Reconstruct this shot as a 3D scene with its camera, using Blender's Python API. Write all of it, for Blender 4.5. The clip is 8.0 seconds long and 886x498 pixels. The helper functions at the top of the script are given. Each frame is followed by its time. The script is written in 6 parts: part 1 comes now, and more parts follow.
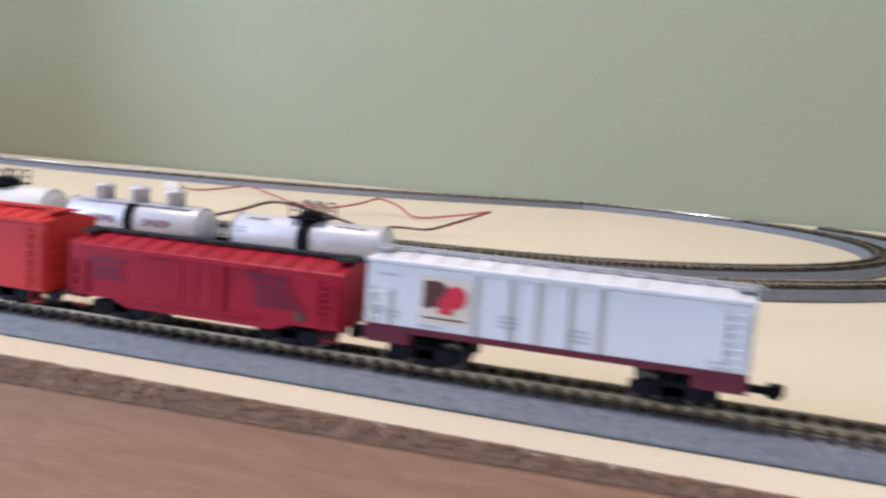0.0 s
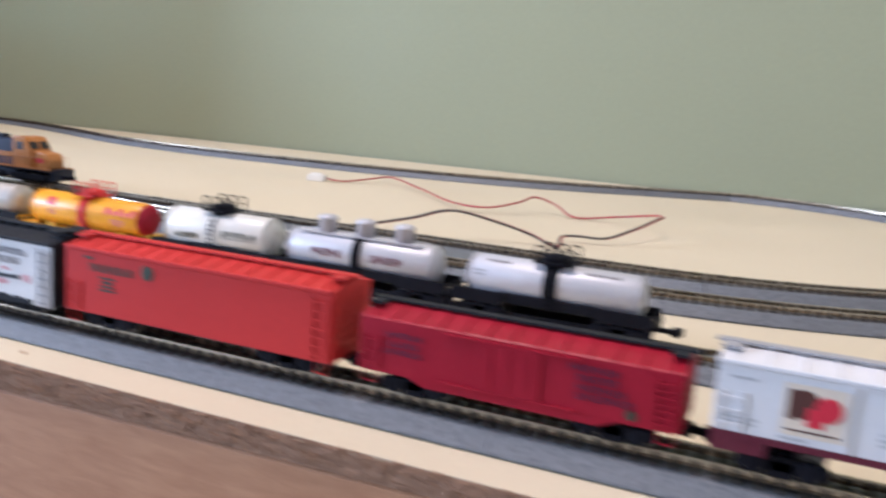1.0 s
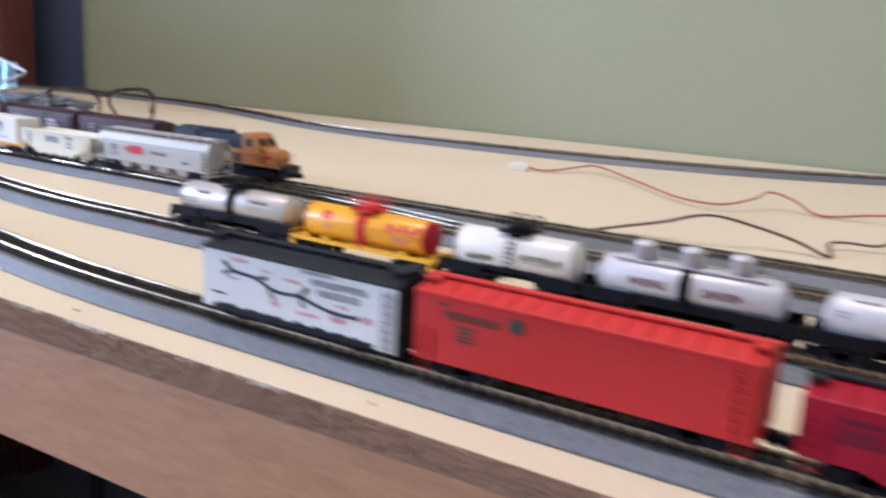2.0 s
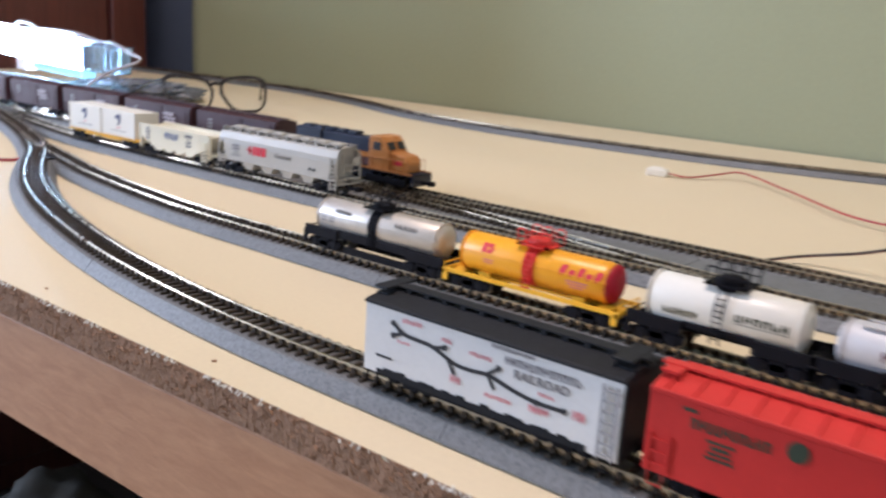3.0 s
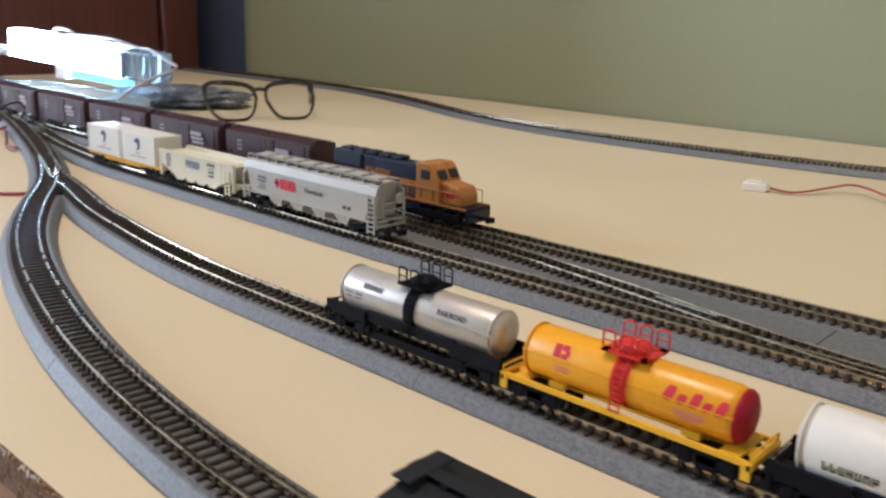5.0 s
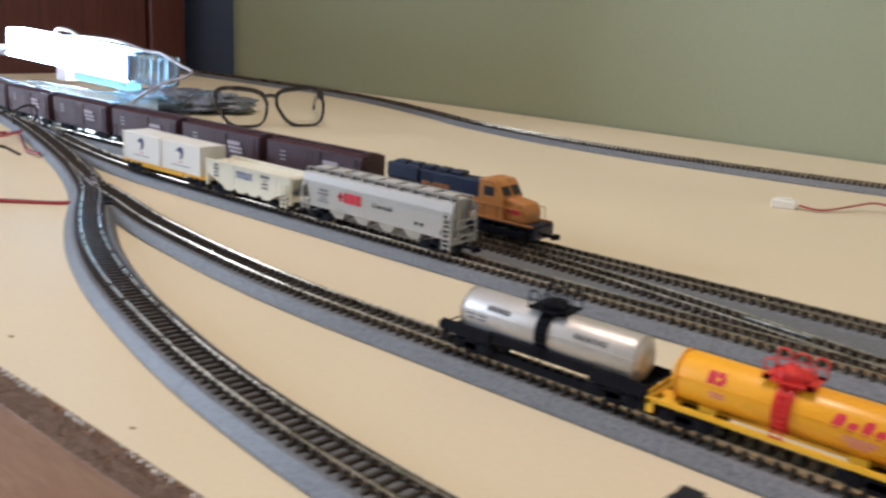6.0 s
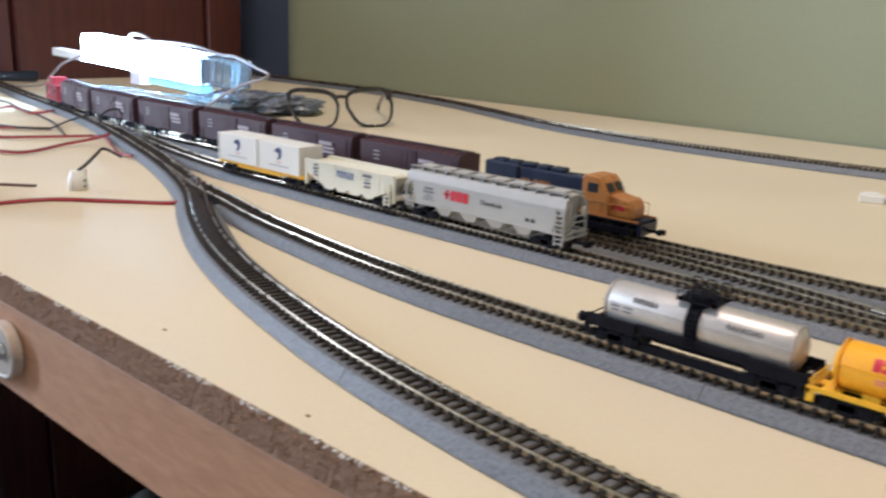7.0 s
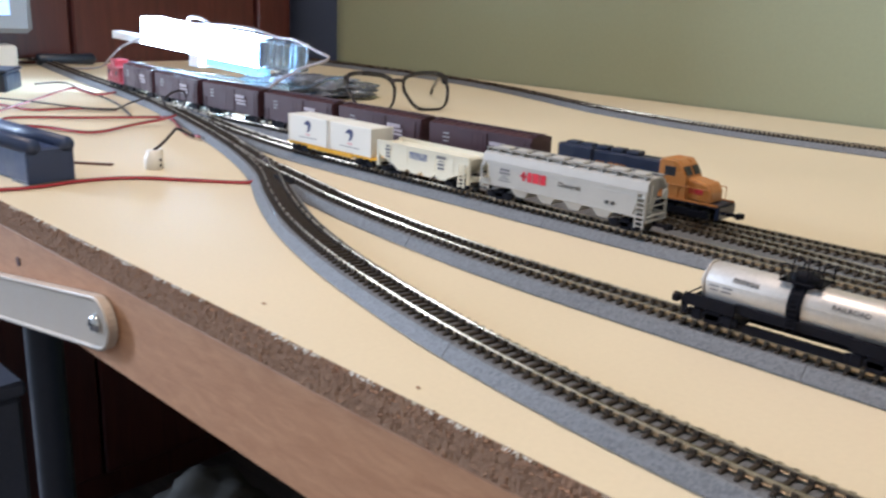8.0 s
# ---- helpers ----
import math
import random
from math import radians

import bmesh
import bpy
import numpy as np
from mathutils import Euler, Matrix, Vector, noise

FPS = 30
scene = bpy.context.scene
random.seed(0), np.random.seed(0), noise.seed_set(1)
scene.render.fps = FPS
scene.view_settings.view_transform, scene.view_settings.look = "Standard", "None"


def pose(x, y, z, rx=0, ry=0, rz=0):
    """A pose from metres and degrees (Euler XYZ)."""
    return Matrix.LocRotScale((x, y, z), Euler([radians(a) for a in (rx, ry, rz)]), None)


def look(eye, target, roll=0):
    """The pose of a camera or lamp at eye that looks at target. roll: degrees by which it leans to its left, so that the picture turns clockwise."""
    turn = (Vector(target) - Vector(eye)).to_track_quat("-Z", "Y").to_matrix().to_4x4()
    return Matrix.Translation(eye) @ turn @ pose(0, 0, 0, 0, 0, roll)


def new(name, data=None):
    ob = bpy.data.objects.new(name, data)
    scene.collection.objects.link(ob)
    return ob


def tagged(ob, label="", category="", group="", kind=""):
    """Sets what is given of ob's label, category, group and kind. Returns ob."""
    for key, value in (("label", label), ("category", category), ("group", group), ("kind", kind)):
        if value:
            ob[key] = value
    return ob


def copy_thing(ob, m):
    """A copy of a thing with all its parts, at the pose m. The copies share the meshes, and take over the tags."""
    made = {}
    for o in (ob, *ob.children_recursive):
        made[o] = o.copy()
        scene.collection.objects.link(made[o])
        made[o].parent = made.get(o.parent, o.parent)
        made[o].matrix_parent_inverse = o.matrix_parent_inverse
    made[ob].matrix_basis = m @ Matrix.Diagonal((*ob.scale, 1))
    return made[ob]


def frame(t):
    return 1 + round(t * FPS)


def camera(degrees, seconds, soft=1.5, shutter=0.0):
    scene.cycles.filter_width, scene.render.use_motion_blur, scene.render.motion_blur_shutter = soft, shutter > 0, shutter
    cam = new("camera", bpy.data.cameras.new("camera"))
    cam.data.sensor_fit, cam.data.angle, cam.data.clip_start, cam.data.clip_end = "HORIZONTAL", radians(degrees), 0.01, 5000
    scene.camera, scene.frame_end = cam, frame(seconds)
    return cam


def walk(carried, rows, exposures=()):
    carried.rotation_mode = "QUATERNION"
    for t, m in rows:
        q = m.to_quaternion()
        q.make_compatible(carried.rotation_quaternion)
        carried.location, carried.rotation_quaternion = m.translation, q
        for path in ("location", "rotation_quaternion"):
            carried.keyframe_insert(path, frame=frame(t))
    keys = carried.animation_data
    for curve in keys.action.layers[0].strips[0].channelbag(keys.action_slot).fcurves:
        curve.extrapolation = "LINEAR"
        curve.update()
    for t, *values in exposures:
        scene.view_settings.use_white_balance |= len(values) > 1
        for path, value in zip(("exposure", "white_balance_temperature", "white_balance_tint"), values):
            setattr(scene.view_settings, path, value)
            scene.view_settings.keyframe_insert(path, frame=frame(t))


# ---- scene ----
cam = camera(54.416, 8.0, soft=2.4, shutter=0.9)
PATH = [
    (0, (0.1144, 0.1799, 0.0594), (-0.4979, 2.0681, -0.1857), 4.06),
    (0.5, (0.0818, 0.1764, 0.0679), (-0.5956, 2.0353, -0.2245), 5.14),
    (1, (0.0519, 0.1804, 0.0804), (-0.7270, 1.9903, -0.2623), 4.17),
    (1.5, (0.0162, 0.1760, 0.0874), (-0.8722, 1.9255, -0.2998), 3.10),
    (2, (-0.0224, 0.1765, 0.0916), (-1.0480, 1.8378, -0.3421), 3.17),
    (2.2, (-0.0374, 0.1782, 0.0948), (-1.1041, 1.8141, -0.3365), 2.52),
    (3.3, (-0.0912, 0.2207, 0.0997), (-1.3426, 1.6886, -0.4293), 3.94),
    (3.5, (-0.0975, 0.2378, 0.0971), (-1.4085, 1.6430, -0.4557), 3.47),
    (4, (-0.0970, 0.2754, 0.0971), (-1.4658, 1.6226, -0.4598), 2.43),
    (4.2, (-0.1012, 0.2823, 0.1041), (-1.4860, 1.6118, -0.4564), 2.18),
    (5.3, (-0.1421, 0.2611, 0.1122), (-1.3849, 1.7390, -0.4086), 2.07),
    (5.5, (-0.1500, 0.2537, 0.1136), (-1.3732, 1.7486, -0.4051), 2.52),
    (6, (-0.1713, 0.2345, 0.1154), (-1.3870, 1.7351, -0.4044), 3.22),
    (6.5, (-0.1852, 0.2162, 0.1137), (-1.4219, 1.7000, -0.4049), 2.84),
    (7, (-0.1949, 0.2038, 0.1138), (-1.4665, 1.6561, -0.4094), 2.31),
    (7.5, (-0.2033, 0.1947, 0.1123), (-1.5034, 1.6150, -0.4287), 2.38),
    (8, (-0.2086, 0.1848, 0.1110), (-1.5277, 1.5817, -0.4448), 2.46),
]
EXPOSURES = [(0.0, 0.11, 5350, 22), (2.2, -0.08, 5400, 23), (3.4, -0.25, 6050, 19), (4.2, -0.45, 6200, 16), (5.4, -0.50, 6000, 17), (8.0, -0.22, 5780, 17)]
walk(cam, [(t, look(eye, target, roll)) for t, eye, target, roll in PATH], EXPOSURES)

# ---------------------------------------------------------------- light
WALL_Y, EDGE_Y = 1.155, 0.3435
FLOOR_Z, CEIL_Z = -0.74, 1.70
EAST_X, WEST_X, SOUTH_Y = 1.05, -4.0, -2.2
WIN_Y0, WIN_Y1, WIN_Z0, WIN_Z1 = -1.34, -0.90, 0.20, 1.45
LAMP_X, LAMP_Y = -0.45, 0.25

world = bpy.data.worlds.new("daylight")
scene.world = world
world.use_nodes = True
sky = world.node_tree.nodes.new("ShaderNodeTexSky")
sky.sky_type, sky.sun_disc = "NISHITA", False
sky.sun_elevation, sky.sun_rotation = radians(38), radians(200)
world.node_tree.links.new(sky.outputs[0], world.node_tree.nodes["Background"].inputs[0])
world.node_tree.nodes["Background"].inputs[1].default_value = 0.10


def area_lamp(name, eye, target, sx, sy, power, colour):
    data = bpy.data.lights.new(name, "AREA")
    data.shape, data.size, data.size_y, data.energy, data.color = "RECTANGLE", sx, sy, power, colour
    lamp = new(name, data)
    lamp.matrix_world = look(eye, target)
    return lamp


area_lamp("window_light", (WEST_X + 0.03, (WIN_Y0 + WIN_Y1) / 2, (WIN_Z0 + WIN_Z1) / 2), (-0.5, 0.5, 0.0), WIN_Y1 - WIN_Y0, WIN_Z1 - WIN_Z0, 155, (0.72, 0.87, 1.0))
# unseen overhead lamp, added and placed for the warm part of the light
area_lamp("unseen_ceiling_light", (LAMP_X, LAMP_Y, CEIL_Z - 0.07), (LAMP_X, LAMP_Y, 0), 0.42, 0.42, 23, (1.0, 0.80, 0.60))


# ---------------------------------------------------------------- materials
def mat(name, base, rough=0.5, metal=0.0, vary=0.12, scale=60.0, fine=900.0, bump=0.0, bump_scale=None, tint=None,
        coat=0.0, random_amt=0.0, spec=0.5):
    """A painted, plastic, wooden or metal surface: two scales of noise in colour and gloss, and a fine relief."""
    m = bpy.data.materials.new(name)
    m.use_nodes = True
    nt = m.node_tree
    n, l = nt.nodes, nt.links
    b = n["Principled BSDF"]
    co = n.new("ShaderNodeTexCoord")
    big = n.new("ShaderNodeTexNoise"); big.inputs["Scale"].default_value = scale; big.inputs["Detail"].default_value = 4
    small = n.new("ShaderNodeTexNoise"); small.inputs["Scale"].default_value = fine; small.inputs["Detail"].default_value = 3
    l.new(co.outputs["Object"], big.inputs["Vector"]); l.new(co.outputs["Object"], small.inputs["Vector"])
    add = n.new("ShaderNodeMath"); add.operation = "ADD"
    l.new(big.outputs["Fac"], add.inputs[0]); l.new(small.outputs["Fac"], add.inputs[1])
    last = add.outputs[0]
    if random_amt:
        info = n.new("ShaderNodeObjectInfo")
        mul = n.new("ShaderNodeMath"); mul.operation = "MULTIPLY_ADD"
        mul.inputs[1].default_value = random_amt
        l.new(info.outputs["Random"], mul.inputs[0]); l.new(last, mul.inputs[2])
        last = mul.outputs[0]
    ramp = n.new("ShaderNodeMapRange")
    ramp.inputs["From Min"].default_value, ramp.inputs["From Max"].default_value = 0.6, 1.4 + random_amt
    l.new(last, ramp.inputs["Value"])
    mix = n.new("ShaderNodeMix"); mix.data_type = "RGBA"
    dark = [c * (1 - vary) for c in base]
    light = list(tint) if tint else [min(1, c * (1 + vary)) for c in base]
    mix.inputs["A"].default_value, mix.inputs["B"].default_value = (*dark, 1), (*light, 1)
    l.new(ramp.outputs[0], mix.inputs["Factor"]); l.new(mix.outputs["Result"], b.inputs["Base Color"])
    rr = n.new("ShaderNodeMapRange")
    rr.inputs["From Min"].default_value, rr.inputs["From Max"].default_value = 0.35, 0.65
    rr.inputs["To Min"].default_value, rr.inputs["To Max"].default_value = max(0.02, rough - 0.08), min(1, rough + 0.08)
    l.new(big.outputs["Fac"], rr.inputs["Value"]); l.new(rr.outputs[0], b.inputs["Roughness"])
    b.inputs["Metallic"].default_value = metal
    b.inputs["Coat Weight"].default_value = coat
    b.inputs["Specular IOR Level"].default_value = spec
    if bump:
        t = small
        if bump_scale:
            t = n.new("ShaderNodeTexNoise"); t.inputs["Scale"].default_value = bump_scale; t.inputs["Detail"].default_value = 5
            l.new(co.outputs["Object"], t.inputs["Vector"])
        bp = n.new("ShaderNodeBump"); bp.inputs["Strength"].default_value = bump; bp.inputs["Distance"].default_value = 0.001
        l.new(t.outputs["Fac"], bp.inputs["Height"]); l.new(bp.outputs[0], b.inputs["Normal"])
    return m


def wood(name, light, dark, stretch, rough=0.5, scale=14.0, coat=0.0):
    """Sawn wood: grain stretched along one axis, with darker streaks."""
    m = bpy.data.materials.new(name)
    m.use_nodes = True
    n, l = m.node_tree.nodes, m.node_tree.links
    b = n["Principled BSDF"]
    co, mp = n.new("ShaderNodeTexCoord"), n.new("ShaderNodeMapping")
    mp.inputs["Scale"].default_value = stretch
    l.new(co.outputs["Object"], mp.inputs["Vector"])
    g = n.new("ShaderNodeTexNoise"); g.inputs["Scale"].default_value = scale; g.inputs["Detail"].default_value = 7; g.inputs["Distortion"].default_value = 0.7
    f = n.new("ShaderNodeTexNoise"); f.inputs["Scale"].default_value = scale * 7; f.inputs["Detail"].default_value = 3
    l.new(mp.outputs[0], g.inputs["Vector"]); l.new(mp.outputs[0], f.inputs["Vector"])
    add = n.new("ShaderNodeMath"); add.operation = "MULTIPLY_ADD"; add.inputs[1].default_value = 0.35
    l.new(f.outputs["Fac"], add.inputs[0]); l.new(g.outputs["Fac"], add.inputs[2])
    r = n.new("ShaderNodeMapRange"); r.inputs["From Min"].default_value, r.inputs["From Max"].default_value = 0.45, 0.9
    l.new(add.outputs[0], r.inputs["Value"])
    mix = n.new("ShaderNodeMix"); mix.data_type = "RGBA"
    mix.inputs["A"].default_value, mix.inputs["B"].default_value = (*dark, 1), (*light, 1)
    l.new(r.outputs[0], mix.inputs["Factor"]); l.new(mix.outputs["Result"], b.inputs["Base Color"])
    b.inputs["Roughness"].default_value = rough
    b.inputs["Coat Weight"].default_value = coat
    bp = n.new("ShaderNodeBump"); bp.inputs["Strength"].default_value = 0.25; bp.inputs["Distance"].default_value = 0.0006
    l.new(add.outputs[0], bp.inputs["Height"]); l.new(bp.outputs[0], b.inputs["Normal"])
    return m


def speckled(name, cols, scale, rough=0.85, bump=0.6):
    """A speckled mass, such as moulded ballast or pressed wood chips: random cells in several colours."""
    m = bpy.data.materials.new(name)
    m.use_nodes = True
    n, l = m.node_tree.nodes, m.node_tree.links
    b = n["Principled BSDF"]
    co = n.new("ShaderNodeTexCoord")
    v = n.new("ShaderNodeTexVoronoi"); v.inputs["Scale"].default_value = scale
    w = n.new("ShaderNodeTexNoise"); w.inputs["Scale"].default_value = scale * 0.12; w.inputs["Detail"].default_value = 5
    l.new(co.outputs["Object"], v.inputs["Vector"]); l.new(co.outputs["Object"], w.inputs["Vector"])
    ramp = n.new("ShaderNodeValToRGB")
    ramp.color_ramp.interpolation = "LINEAR"
    el = ramp.color_ramp.elements
    while len(el) < len(cols):
        el.new(0.5)
    for i, c in enumerate(cols):
        el[i].position = i / (len(cols) - 1)
        el[i].color = (*c, 1)
    sep = n.new("ShaderNodeSeparateColor")
    l.new(v.outputs["Color"], sep.inputs[0])
    mixv = n.new("ShaderNodeMath"); mixv.operation = "MULTIPLY_ADD"; mixv.inputs[1].default_value = 0.55
    half = n.new("ShaderNodeMath"); half.operation = "MULTIPLY"; half.inputs[1].default_value = 0.45
    l.new(w.outputs["Fac"], half.inputs[0])
    l.new(sep.outputs[0], mixv.inputs[0]); l.new(half.outputs[0], mixv.inputs[2])
    l.new(mixv.outputs[0], ramp.inputs["Fac"]); l.new(ramp.outputs["Color"], b.inputs["Base Color"])
    b.inputs["Roughness"].default_value = rough
    bp = n.new("ShaderNodeBump"); bp.inputs["Strength"].default_value = bump; bp.inputs["Distance"].default_value = 0.0006
    l.new(mixv.outputs[0], bp.inputs["Height"]); l.new(bp.outputs[0], b.inputs["Normal"])
    return m


def clear(name, tint=(0.93, 0.97, 1.0), rough=0.05, ior=1.45, milk=0.0):
    m = bpy.data.materials.new(name)
    m.use_nodes = True
    b = m.node_tree.nodes["Principled BSDF"]
    b.inputs["Base Color"].default_value = (*tint, 1)
    b.inputs["Roughness"].default_value = rough
    b.inputs["Transmission Weight"].default_value = 1.0 - milk
    b.inputs["IOR"].default_value = ior
    return m


def glowing(name, colour, strength):
    m = bpy.data.materials.new(name)
    m.use_nodes = True
    b = m.node_tree.nodes["Principled BSDF"]
    b.inputs["Base Color"].default_value = (*colour, 1)
    b.inputs["Emission Color"].default_value = (*colour, 1)
    b.inputs["Emission Strength"].default_value = strength
    return m


M = {}
M["wall"] = mat("green wall paint", (0.296, 0.312, 0.198), 0.75, vary=0.04, scale=3, fine=220, bump=0.12, bump_scale=260)
M["plain_wall"] = mat("pale wall paint", (0.66, 0.63, 0.55), 0.8, vary=0.04, scale=3, fine=200)
M["ceiling"] = mat("ceiling paint", (0.78, 0.77, 0.74), 0.85, vary=0.03, scale=4, fine=150)
M["laminate"] = mat("cream laminate", (0.68, 0.58, 0.405), 0.60, vary=0.035, scale=9, fine=500, bump=0.03)
M["chip"] = speckled("raw chipboard edge", [(0.20, 0.100, 0.058), (0.31, 0.172, 0.102), (0.38, 0.222, 0.134), (0.26, 0.138, 0.082), (0.50, 0.33, 0.215)], 2300, 0.95, 0.4)
M["fascia"] = wood("pink pine batten", (0.57, 0.292, 0.150), (0.46, 0.218, 0.106), (5, 14, 22), 0.65, 13)
M["floor"] = wood("dark floor boards", (0.17, 0.155, 0.155), (0.11, 0.10, 0.105), (1, 10, 1), 0.5, 6)
M["cabinet"] = wood("red stained wood", (0.105, 0.026, 0.020), (0.060, 0.015, 0.013), (9, 9, 0.8), 0.38, 8, 0.2)
M["roadbed"] = speckled("grey moulded ballast", [(0.062, 0.065, 0.070), (0.130, 0.136, 0.147), (0.172, 0.179, 0.192), (0.098, 0.103, 0.112), (0.26, 0.265, 0.28)], 1300, 0.54, 0.5)
M["tie"] = mat("dark brown plastic tie", (0.042, 0.031, 0.022), 0.50, vary=0.3, scale=300, fine=2500, random_amt=0.5, bump=0.2, spec=0.3)
M["rail"] = mat("nickel silver rail", (0.47, 0.385, 0.28), 0.30, 1.0, vary=0.12, scale=120, fine=1500)
M["black"] = mat("black plastic", (0.016, 0.016, 0.019), 0.42, vary=0.25, scale=200, fine=1500, bump=0.1)
M["blacksat"] = mat("matt black underframe", (0.006, 0.006, 0.010), 0.6, vary=0.3, scale=200, fine=1500, spec=0.12)
M["steel"] = mat("blackened steel", (0.20, 0.19, 0.18), 0.35, 1.0, vary=0.2, scale=200, fine=1500)
M["brightsteel"] = mat("bright steel", (0.62, 0.62, 0.62), 0.22, 1.0, vary=0.1, scale=200, fine=1500)
M["orange"] = mat("orange red car paint", (0.56, 0.034, 0.028), 0.55, vary=0.06, scale=60, fine=900, bump=0.05, spec=0.25)
M["crimson"] = mat("crimson car paint", (0.33, 0.007, 0.022), 0.5, vary=0.07, scale=60, fine=900, bump=0.05, spec=0.25)
M["white"] = mat("white car paint", (0.72, 0.70, 0.70), 0.42, vary=0.04, scale=60, fine=900)
M["lvwhite"] = mat("off-white car paint", (0.76, 0.74, 0.73), 0.45, vary=0.04, scale=60, fine=900)
M["maroon"] = mat("maroon underframe paint", (0.11, 0.010, 0.025), 0.45, vary=0.1, scale=80, fine=900)
M["charcoal"] = mat("charcoal roof paint", (0.010, 0.011, 0.015), 0.7, vary=0.3, scale=90, fine=900, bump=0.1, spec=0.3)
M["silver"] = mat("silver tank paint", (0.57, 0.53, 0.49), 0.44, 0.45, vary=0.10, scale=80, fine=900)
M["silver_pale"] = mat("pale silver tank paint", (0.54, 0.53, 0.55), 0.48, 0.25, vary=0.05, scale=80, fine=900)
M["yellow"] = mat("golden yellow paint", (0.86, 0.38, 0.010), 0.36, vary=0.05, scale=80, fine=900)
M["yellowframe"] = mat("yellow frame plastic", (0.84, 0.46, 0.020), 0.4, vary=0.06, scale=80, fine=900)
M["red"] = mat("bright red plastic", (0.66, 0.030, 0.022), 0.38, vary=0.07, scale=80, fine=900)
M["ivory"] = mat("ivory plastic", (0.80, 0.76, 0.62), 0.4, vary=0.04, scale=80, fine=900)
M["tankwhite"] = mat("white tank plastic", (0.74, 0.72, 0.67), 0.36, vary=0.03, scale=80, fine=900)
M["hopper"] = mat("light grey hopper paint", (0.45, 0.437, 0.41), 0.42, vary=0.05, scale=80, fine=900)
M["hopper_dark"] = mat("grey roof walk", (0.25, 0.245, 0.235), 0.6, vary=0.15, scale=150, fine=900)
M["container"] = mat("white container plastic", (0.80, 0.78, 0.72), 0.45, vary=0.03, scale=80, fine=900)
M["plum"] = mat("dark plum boxcar paint", (0.060, 0.022, 0.030), 0.5, vary=0.1, scale=80, fine=900)
M["caboose"] = mat("dark red caboose paint", (0.30, 0.020, 0.030), 0.45, vary=0.1, scale=80, fine=900)
M["navy"] = mat("navy locomotive paint", (0.008, 0.014, 0.038), 0.4, vary=0.1, scale=80, fine=900)
M["locoyellow"] = mat("orange yellow locomotive paint", (0.44, 0.175, 0.045), 0.34, vary=0.10, scale=80, fine=900)
M["ink"] = mat("black lettering", (0.03, 0.03, 0.035), 0.5, vary=0.1)
M["inkgreen"] = mat("dark green lettering", (0.035, 0.05, 0.03), 0.5, vary=0.1)
M["inkdark"] = mat("faded navy lettering", (0.11, 0.008, 0.034), 0.5, vary=0.1)
M["inkred"] = mat("red lettering", (0.62, 0.025, 0.05), 0.45, vary=0.06)
M["inkrose"] = mat("rose red lettering", (0.68, 0.20, 0.23), 0.5, vary=0.1)
M["inkwhite"] = mat("pale lettering", (0.48, 0.42, 0.46), 0.5, vary=0.1)
M["inknavy"] = mat("navy lettering", (0.025, 0.035, 0.13), 0.5, vary=0.1)
M["faintgrey"] = mat("faint grey lettering", (0.50, 0.49, 0.49), 0.5, vary=0.1)
M["inkgrey"] = mat("grey lettering", (0.36, 0.35, 0.36), 0.5, vary=0.1)
M["inkslate"] = mat("slate grey lettering", (0.17, 0.16, 0.175), 0.5, vary=0.1)
M["inkblue"] = mat("blue lettering", (0.10, 0.14, 0.30), 0.5, vary=0.1)
M["cream_paper"] = mat("cream logo panel", (0.74, 0.63, 0.50), 0.5, vary=0.05)
M["brown"] = mat("brown ink", (0.09, 0.03, 0.022), 0.5, vary=0.1)
M["wire_red"] = mat("red wire insulation", (0.36, 0.020, 0.032), 0.4, vary=0.1)
M["wire_black"] = mat("black wire insulation", (0.022, 0.014, 0.018), 0.4, vary=0.15)
M["wire_grey"] = mat("grey cable", (0.36, 0.32, 0.33), 0.45, vary=0.1)
M["plug"] = mat("white nylon plug", (0.76, 0.73, 0.66), 0.45, vary=0.05)
M["strap"] = mat("cream enamelled strap", (0.50, 0.42, 0.34), 0.42, vary=0.06)
M["glasses"] = mat("dark tortoiseshell acetate", (0.022, 0.017, 0.020), 0.22, vary=0.4, scale=120, fine=700, coat=0.3)
M["lens"] = clear("spectacle lens", (0.97, 0.98, 0.98), 0.02, 1.12)
M["acrylic"] = clear("clear acrylic", (0.90, 0.97, 1.0), 0.05, 1.25, 0.08)
M["acrylic_thin"] = clear("thin clear plastic", (0.92, 0.98, 1.0), 0.12, 1.12, 0.15)
M["acrylic_blue"] = clear("clear blue-green acrylic", (0.70, 0.95, 0.97), 0.25, 1.20, 0.3)
M["led"] = glowing("led panel", (0.56, 0.83, 1.0), 150.0)
M["led_white"] = mat("white lamp housing", (0.80, 0.82, 0.84), 0.4, vary=0.03)
M["bag"] = mat("grey-blue wrinkled film", (0.25, 0.275, 0.33), 0.25, vary=0.5, scale=70, fine=300, bump=0.5, bump_scale=90)
M["bag"].node_tree.nodes["Principled BSDF"].inputs["Transmission Weight"].default_value = 0.35
M["screen"] = glowing("screen", (0.52, 0.66, 0.95), 0.9)
M["bezel"] = mat("grey monitor bezel", (0.30, 0.31, 0.33), 0.4, vary=0.1)
M["legsteel"] = mat("blue-black table leg", (0.011, 0.016, 0.028), 0.4, vary=0.2)
M["khaki"] = mat("khaki canvas", (0.055, 0.050, 0.042), 0.9, vary=0.25, scale=30, fine=700, bump=0.3)
M["glow_lamp"] = glowing("added ceiling lamp glass", (1.0, 0.84, 0.62), 2.0)
